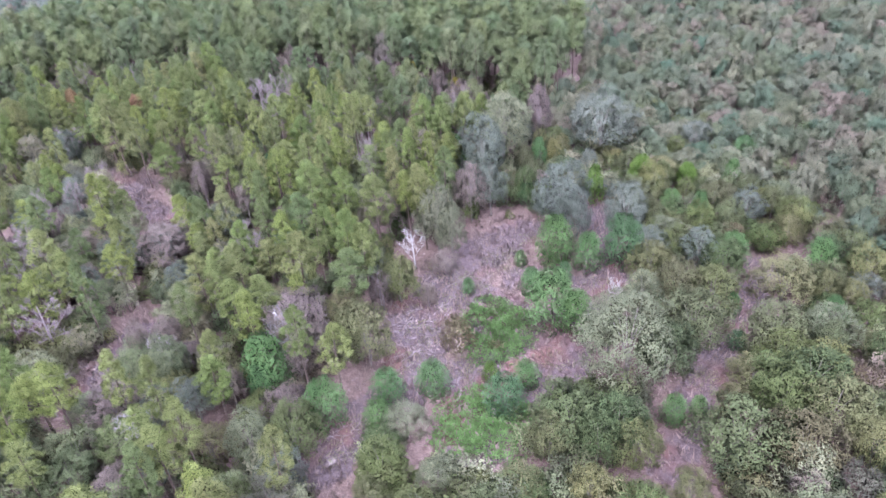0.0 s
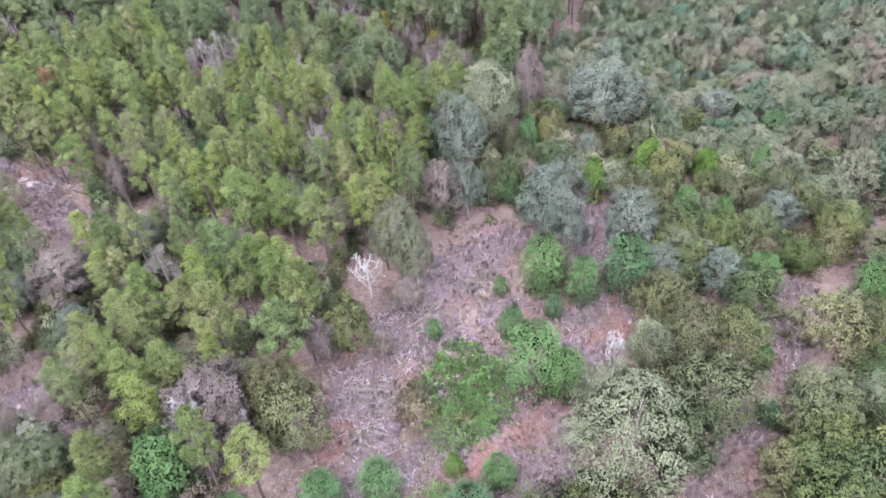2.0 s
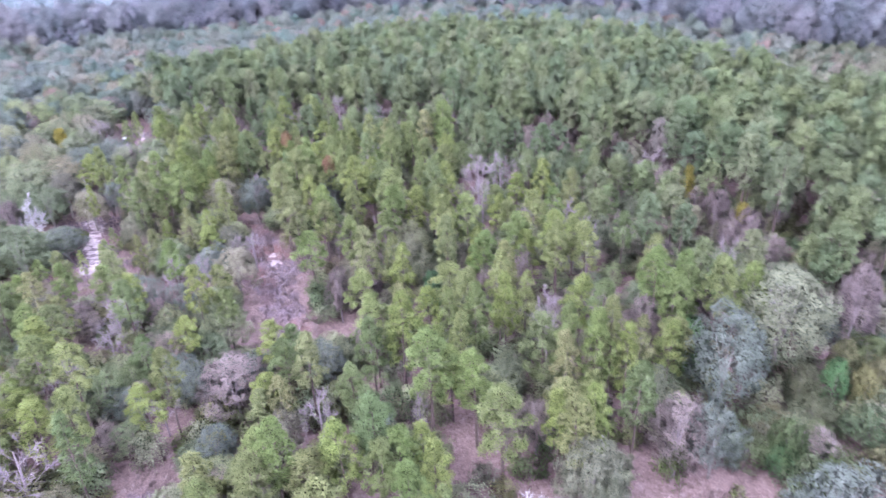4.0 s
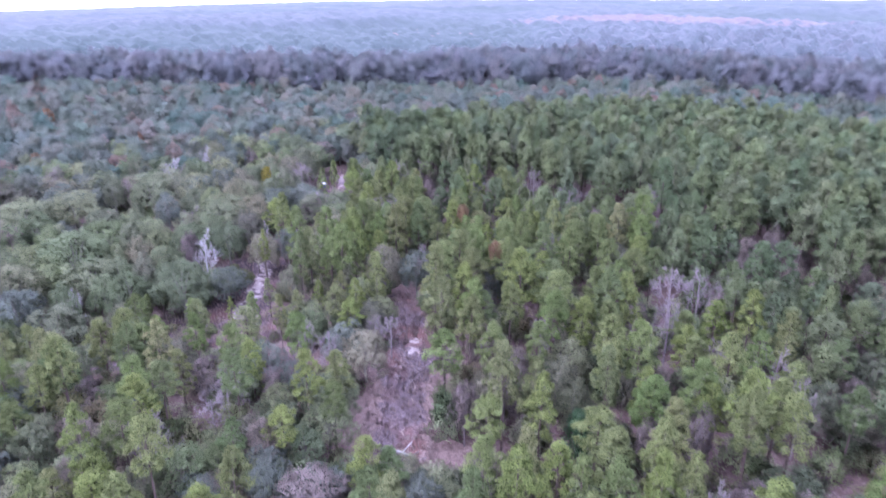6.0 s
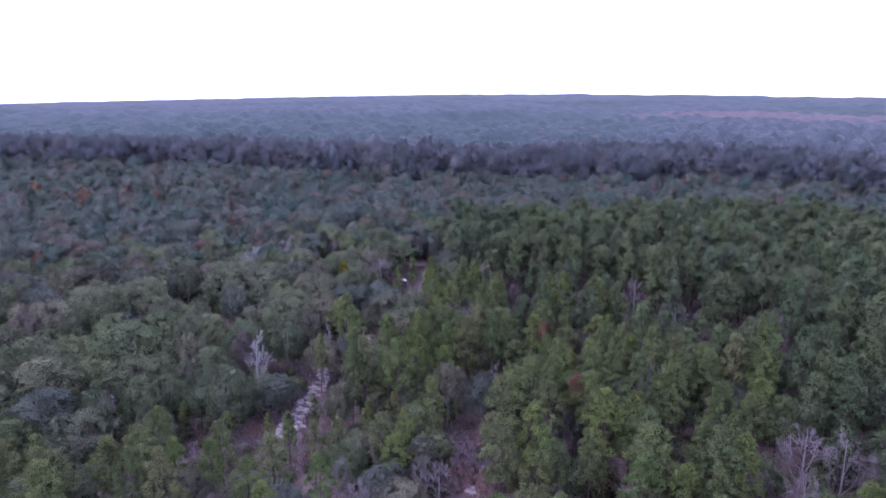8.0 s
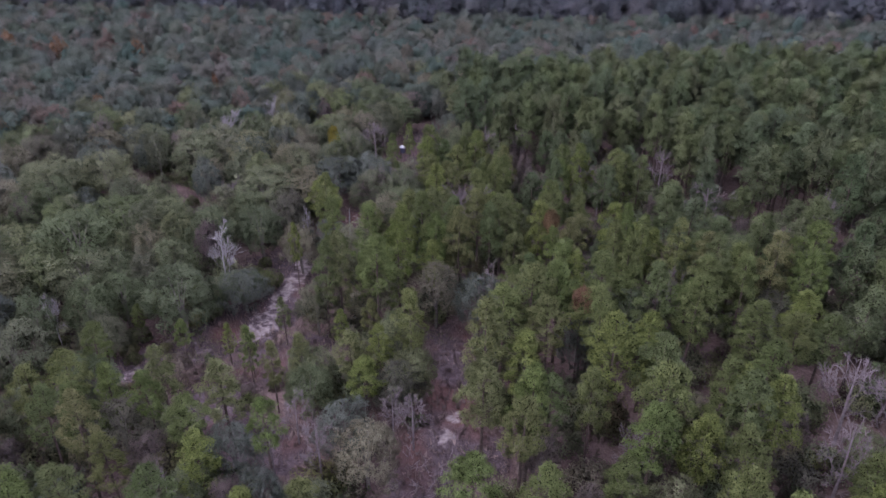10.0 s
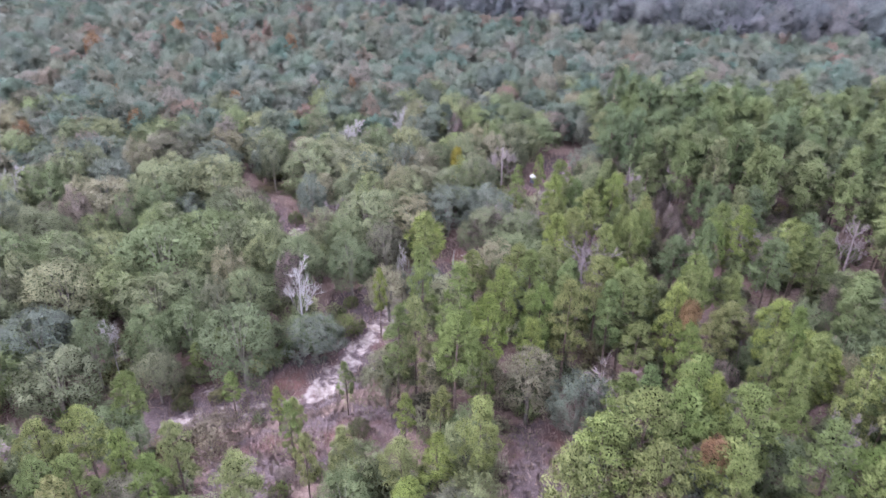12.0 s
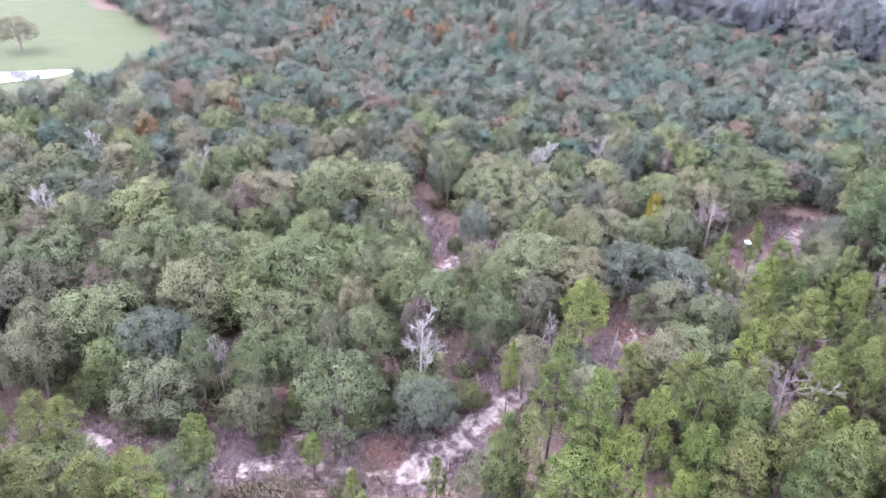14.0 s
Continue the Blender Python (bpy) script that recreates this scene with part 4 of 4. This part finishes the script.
# mixed woods farther out, and the dark belt of tall trees along the low ground
tall = []
p = scatter(-330, 60, -120, 310, 3.5)
p = p[~inside(PINES, p[:, 0], p[:, 1])]
p = free(p, 0.5)
p = p[((p[:, 0] < -125) | ((p[:, 1] > 100) & (p[:, 0] < -16)) | ((p[:, 1] > 188) & (p[:, 0] < 45))) & inside(REACH, p[:, 0], p[:, 1])]
b = inside(BELT, p[:, 0], p[:, 1])
for (x, y), in_belt in zip(p, b):
    if in_belt:
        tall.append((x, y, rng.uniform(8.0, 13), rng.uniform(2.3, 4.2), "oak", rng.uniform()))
    else:
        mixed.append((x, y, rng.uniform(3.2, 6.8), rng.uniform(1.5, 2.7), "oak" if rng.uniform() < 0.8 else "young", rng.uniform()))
woods("mixed_woods", mixed, [foliage("haze-tinted mixed wood leaves", HAZY_MIXED_TONES, stuff=True, spots=8.0, cut=0.42), WOOD_OAK], "mixed thicket of dark green and rusty autumn trees, tinted with haze")
# belt leaves greyed and blued: distance haze is put into the base colour
woods("tall_belt_woods", tall, [foliage("haze-tinted belt leaves", [(0.165, 0.185, 0.200), (0.200, 0.200, 0.222), (0.140, 0.168, 0.172), (0.183, 0.193, 0.194), (0.210, 0.205, 0.212)], stuff=True, spots=6.0, cut=0.42), WOOD_OAK], "belt of taller grey-green hardwoods with haze blue in the leaf colour")

# woods to the horizon: a rough sheet of treetops
def canopy():
    ang = np.linspace(radians(20), radians(215), 420)
    rad = 190 * (4700 / 190) ** (np.linspace(0, 1, 150))
    a, r = np.meshgrid(ang, rad)
    x, y = np.cos(a).ravel() * r.ravel() - 20, np.sin(a).ravel() * r.ravel() + 50
    g = np.random.default_rng(9)
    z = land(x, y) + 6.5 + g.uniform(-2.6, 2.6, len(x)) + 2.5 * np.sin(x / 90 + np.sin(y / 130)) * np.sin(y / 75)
    near = inside(REACH, x, y) | inside(FIELD, x, y)
    z = np.where(near, -3, z)
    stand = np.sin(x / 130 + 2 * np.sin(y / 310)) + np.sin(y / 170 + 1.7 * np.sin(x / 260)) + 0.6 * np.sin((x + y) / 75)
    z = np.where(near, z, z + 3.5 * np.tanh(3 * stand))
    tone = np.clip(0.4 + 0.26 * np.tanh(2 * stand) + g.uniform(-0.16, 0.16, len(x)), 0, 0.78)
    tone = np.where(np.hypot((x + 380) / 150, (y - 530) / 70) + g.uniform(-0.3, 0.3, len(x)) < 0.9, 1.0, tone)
    i = (np.arange(149)[:, None] * 420 + np.arange(419)).ravel()
    # the blue in these leaf tones is aerial haze painted into the colour
    me = mesh_of("distant_woods", np.stack([x, y, z], 1), np.stack([i, i + 1, i + 421, i + 420], 1), [foliage("haze-tinted distant leaves", [(0.022, 0.035, 0.035), (0.029, 0.042, 0.043), (0.035, 0.046, 0.051), (0.044, 0.051, 0.059), (0.082, 0.066, 0.070)], 0.0, True, cut=0)], None, {"tone": tone})
    return tagged(new("distant_woods", me), "dark green woods with haze blue in their colour, reaching to the flat horizon", "woods", kind="stuff")


canopy()

# pond at the edge of the field
water, wn_, wl_, wb = material("pond water", 0.06, 0.6)
wb.inputs["Base Color"].default_value = (0.10, 0.11, 0.11, 1)
pv = []
for a in np.linspace(0, 2 * math.pi, 48)[:-1]:
    u, w = 12.5 * math.cos(a), (3.9 + 0.8 * math.sin(3 * a)) * math.sin(a)
    x, y = POND[0] + 0.77 * u + 0.63 * w, POND[1] - 0.63 * u + 0.77 * w
    pv.append((x, y, 0.95))
pm = bpy.data.meshes.new("pond")
pm.from_pydata(pv, [], [list(range(len(pv)))])
pm.materials.append(water)
tagged(new("pond", pm), "still pale pond at the edge of the field", "water", kind="structure")


# ---- undergrowth and litter ----
def patch(name, areas, per, size, mat, label, tall=0.6, stretch=1.2):
    """Low leafy growth heaped over round areas: (x, y, radius)."""
    tris = []
    g = np.random.default_rng(21)
    for x, y, r in areas:
        n = int(per * r * r * 3.14)
        a, d = g.uniform(0, 6.28, n), r * np.sqrt(g.uniform(0, 1, n)) * (1 + 0.18 * np.sin(5 * g.uniform(0, 6.28, n)))
        px, py = x + np.cos(a) * d, y + np.sin(a) * d
        heap = tall * (0.45 + 0.55 * np.sin(px * 2.1 + 1.3 * np.sin(py * 1.7)) * np.sin(py * 1.9)) * np.clip(1.3 - d / r, 0.15, 1)
        c = np.stack([px, py, land(px, py) + 0.08 + heap * g.uniform(0.5, 1.1, n)], 1)
        tris.append(leaves(g, c, np.zeros((n, 3)), size, stretch, 0.6))
    return tagged(new(name, tri_mesh(name, np.concatenate(tris), mat, True)), label, "undergrowth", kind="stuff")


patch("bramble_patch", [(0.2, 43.6, 1.6), (0.0, 41.4, 2.4), (1.6, 40, 2.0), (0.5, 38.4, 2.0), (2.2, 42.5, 1.3), (-0.6, 33.4, 1.2), (-0.8, 31.4, 2.2), (0.9, 30.2, 2.2), (-1.6, 29.6, 1.6), (1.9, 32, 1.4)], 90, 0.26, LEAF_VINE,
      "bright green tangle of brambles and vines in the clearing", 0.7)
patch("dry_weeds", [(-3, 44, 1.6), (-1.6, 37, 1.6), (-1.5, 47, 1.8), (1.5, 50.5, 2.2), (4, 54, 2), (3.8, 46, 1.4), (-0.8, 35.6, 1.1), (14.5, 36, 1.4), (17.6, 41, 1.4), (-7.2, 30, 1.4), (-8.6, 28, 1.2), (4, 34.5, 1.2), (-4.6, 40, 1.8), (-6, 44, 1.6), (-4, 49, 1.6), (-5, 36.5, 1.4), (4.6, 37.5, 1.2), (5.5, 47, 1.6), (9, 47.2, 1.4), (-2.4, 41, 1.2), (-57.5, 51, 2.2), (-60, 49, 1.8), (-53, 53, 2), (-56, 57, 1.6), (-51, 66, 1.6)], 42, 0.2, LEAF_SCRUB,
      "straggling olive and tan weeds on the bare ground", 0.45)

# knee-high bushes between the trees
g = np.random.default_rng(27)
bp = np.stack([g.uniform(-105, 45, 7000), g.uniform(12, 105, 7000)], 1)
edge = openness(bp[:, 0], bp[:, 1])
bp = bp[(edge < 0.75) & (g.uniform(0, 1, len(bp)) < np.where(edge > 0.1, 0.18, np.where(edge > -0.6, 0.7, 1.0))) & (near_line(NEAR, bp[:, 0], bp[:, 1]) < 52)][:1750]
big = openness(bp[:, 0], bp[:, 1]) < -0.3
low_spots = [(x, y, g.uniform(0.9, 2.9) if k else g.uniform(0.4, 1.1), g.uniform(0.7, 1.5) if k else g.uniform(0.35, 0.8), "low", g.uniform()) for (x, y), k in zip(bp, big)]
woods("low_bushes", low_spots, [foliage("low bush leaves", SCRUB_TONES + OAK_TONES + [(0.24, 0.20, 0.15), (0.21, 0.17, 0.14)], stuff=True, spots=8.0), WOOD_OAK], "knee-high mixed bushes between the trees")

# dry grass standing on all the bare ground
g = np.random.default_rng(31)
gp = np.stack([g.uniform(-100, 28, 160000), g.uniform(24, 90, 160000)], 1)
gp = gp[(openness(gp[:, 0], gp[:, 1]) > -0.5) & (soft_lines(SAND, gp[:, 0], gp[:, 1]) < 0.35)]
n = len(gp)
base = np.stack([gp[:, 0], gp[:, 1], land(gp[:, 0], gp[:, 1])], 1)
lean = g.normal(0, 0.16, (n, 3)) + np.array([0, 0, 0.32]) * g.uniform(0.5, 1.4, (n, 1))
side = g.normal(0, 0.06, (n, 3)) * [1, 1, 0.1]
DRY = foliage("dry grass", [(0.190, 0.146, 0.130), (0.190, 0.146, 0.130)], 0.3, contrast=0.4, spots=14, cut=0.75)
tagged(new("dry_grass", tri_mesh("dry_grass", np.stack([base - side, base + side, base + lean], 1), DRY, True)), "tufts of dry pinkish-brown grass", "grass", kind="stuff")


def slash(name, areas, count, mat, label):
    """Fallen branches lying criss-cross."""
    g = np.random.default_rng(41)
    tris = []
    for x, y, r in areas:
        for _ in range(int(count * r * r)):
            a, d, t = g.uniform(0, 6.28), r * math.sqrt(g.uniform()), g.uniform(0, 6.28)
            px, py = x + math.cos(a) * d, y + math.sin(a) * d
            z, ln = float(land(px, py)) + 0.1, g.uniform(0.4, 1.3)
            q = np.array([px + math.cos(t) * ln, py + math.sin(t) * ln, z + g.uniform(0.0, 0.25)])
            tris.append(cone((px, py, z), q, g.uniform(0.015, 0.035), 0.01, 3))
            for _ in range(2):
                k, u = g.uniform(0.3, 0.9), t + g.uniform(-0.8, 0.8)
                m = np.array([px, py, z]) * (1 - k) + q * k
                tris.append(cone(m, m + [math.cos(u) * ln * 0.4, math.sin(u) * ln * 0.4, 0.15], 0.018, 0.008, 3))
    return tagged(new(name, tri_mesh(name, np.concatenate(tris), mat)), label, "branches", kind="stuff")


slash("fallen_branches", [(-5.6, 42.5, 2.6), (-5.8, 39.5, 2.2), (-4.6, 37, 1.6), (-3.8, 46.5, 2.2), (6.2, 44.5, 1.4), (-8.2, 29, 1.6), (-26.3, 35.5, 2.6), (-1.5, 33.8, 1.3), (-30, 55, 1.5), (-38, 61, 2), (-46, 51.5, 2), (16, 38.5, 1.4)], 8, WOOD_LITTER,
      "grey fallen branches strewn over the clearing")


def log(x, y, ax, length, r):
    ob = new("fallen_log", tri_mesh("fallen_log", np.concatenate([cone((-length / 2, 0, 0), (length / 2, 0, 0.1), r, r * 0.7, 8), cone((0, 0, 0.05), (0.3, 0.9, 0.5), r * 0.4, 0.03, 5), cone((-length / 2 - 0.01, 0, 0), (-length / 2, 0, 0), 0.0, r, 8)]), WOOD_DEAD))
    ob.matrix_basis = pose(x, y, float(land(x, y)) + r, 0, 0, ax)
    return tagged(ob, "pale fallen log lying on the forest floor", "log", "fallen logs")


log(-30.4, 55.2, 25, 1.4, 0.13)
log(-25.2, 34.2, 160, 2.6, 0.11)


# the white-lidded feeder on its legs beside the far track, and a broken pole
def tub(name, r0, r1, z0, z1, mat, sides=16):
    """A closed tub with a rounded rim."""
    bm = bmesh.new()
    rings = []
    for r, z in ((r0 * 0.9, z0), (r0, z0 + 0.04), (r1, z1 - 0.03), (r1 * 0.96, z1)):
        rings.append([bm.verts.new((math.cos(a) * r, math.sin(a) * r, z)) for a in (k * 2 * math.pi / sides for k in range(sides))])
    for lo, hi in zip(rings, rings[1:]):
        for k in range(sides):
            bm.faces.new((lo[k], lo[(k + 1) % sides], hi[(k + 1) % sides], hi[k]))
    bm.faces.new(list(reversed(rings[0])))
    bm.faces.new(rings[-1])
    me = bpy.data.meshes.new(name)
    bm.to_mesh(me)
    bm.free()
    me.materials.append(mat)
    return me


white_paint, qn, ql, qb = material("white painted lid", 0.5, 0.4)
ql.new(ramp(qn, [(0.45, 0.46, 0.48), (0.5, 0.5, 0.52)]).outputs[0], qb.inputs["Base Color"])
dark_paint, qn, ql, qb = material("dark plastic tub", 0.6, 0.3)
ql.new(ramp(qn, [(0.05, 0.055, 0.09), (0.07, 0.07, 0.10)]).outputs[0], qb.inputs["Base Color"])
feeder = tagged(new("animal_feeder"), "dark feeder tub with a broad white lid on legs", "feeder")
feeder.matrix_basis = pose(-89.9, 79.3, float(land(-89.9, 79.3)), 0, 0, 20)
part("tub", tub("tub", 0.28, 0.34, 0.45, 1.15, dark_paint), feeder)
lid = part("lid", tub("lid", 0.45, 0.2, 1.15, 1.42, white_paint), feeder, "white sloping lid")
lid.scale = (1.05, 0.7, 1)
for a in (45, 135, 225, 315):
    c, d = math.cos(radians(a)), math.sin(radians(a))
    part("leg", tri_mesh("leg", cone((c * 0.5, d * 0.5, -0.1), (c * 0.33, d * 0.33, 0.6), 0.03, 0.03, 6), WOOD_GREY), feeder)
pole = new("broken_trunk", tri_mesh("broken_trunk", np.concatenate([cone((0, 0, -0.3), (0.1, 0, 1.6), 0.11, 0.09, 8), cone((0.1, 0, 1.6), (0.22, 0.05, 3.1), 0.09, 0.02, 8)]), WOOD_DEAD))
pole.matrix_basis = pose(-71.2, 66.3, float(land(-71.2, 66.3)))
tagged(pole, "pale broken trunk standing without limbs", "dead tree")
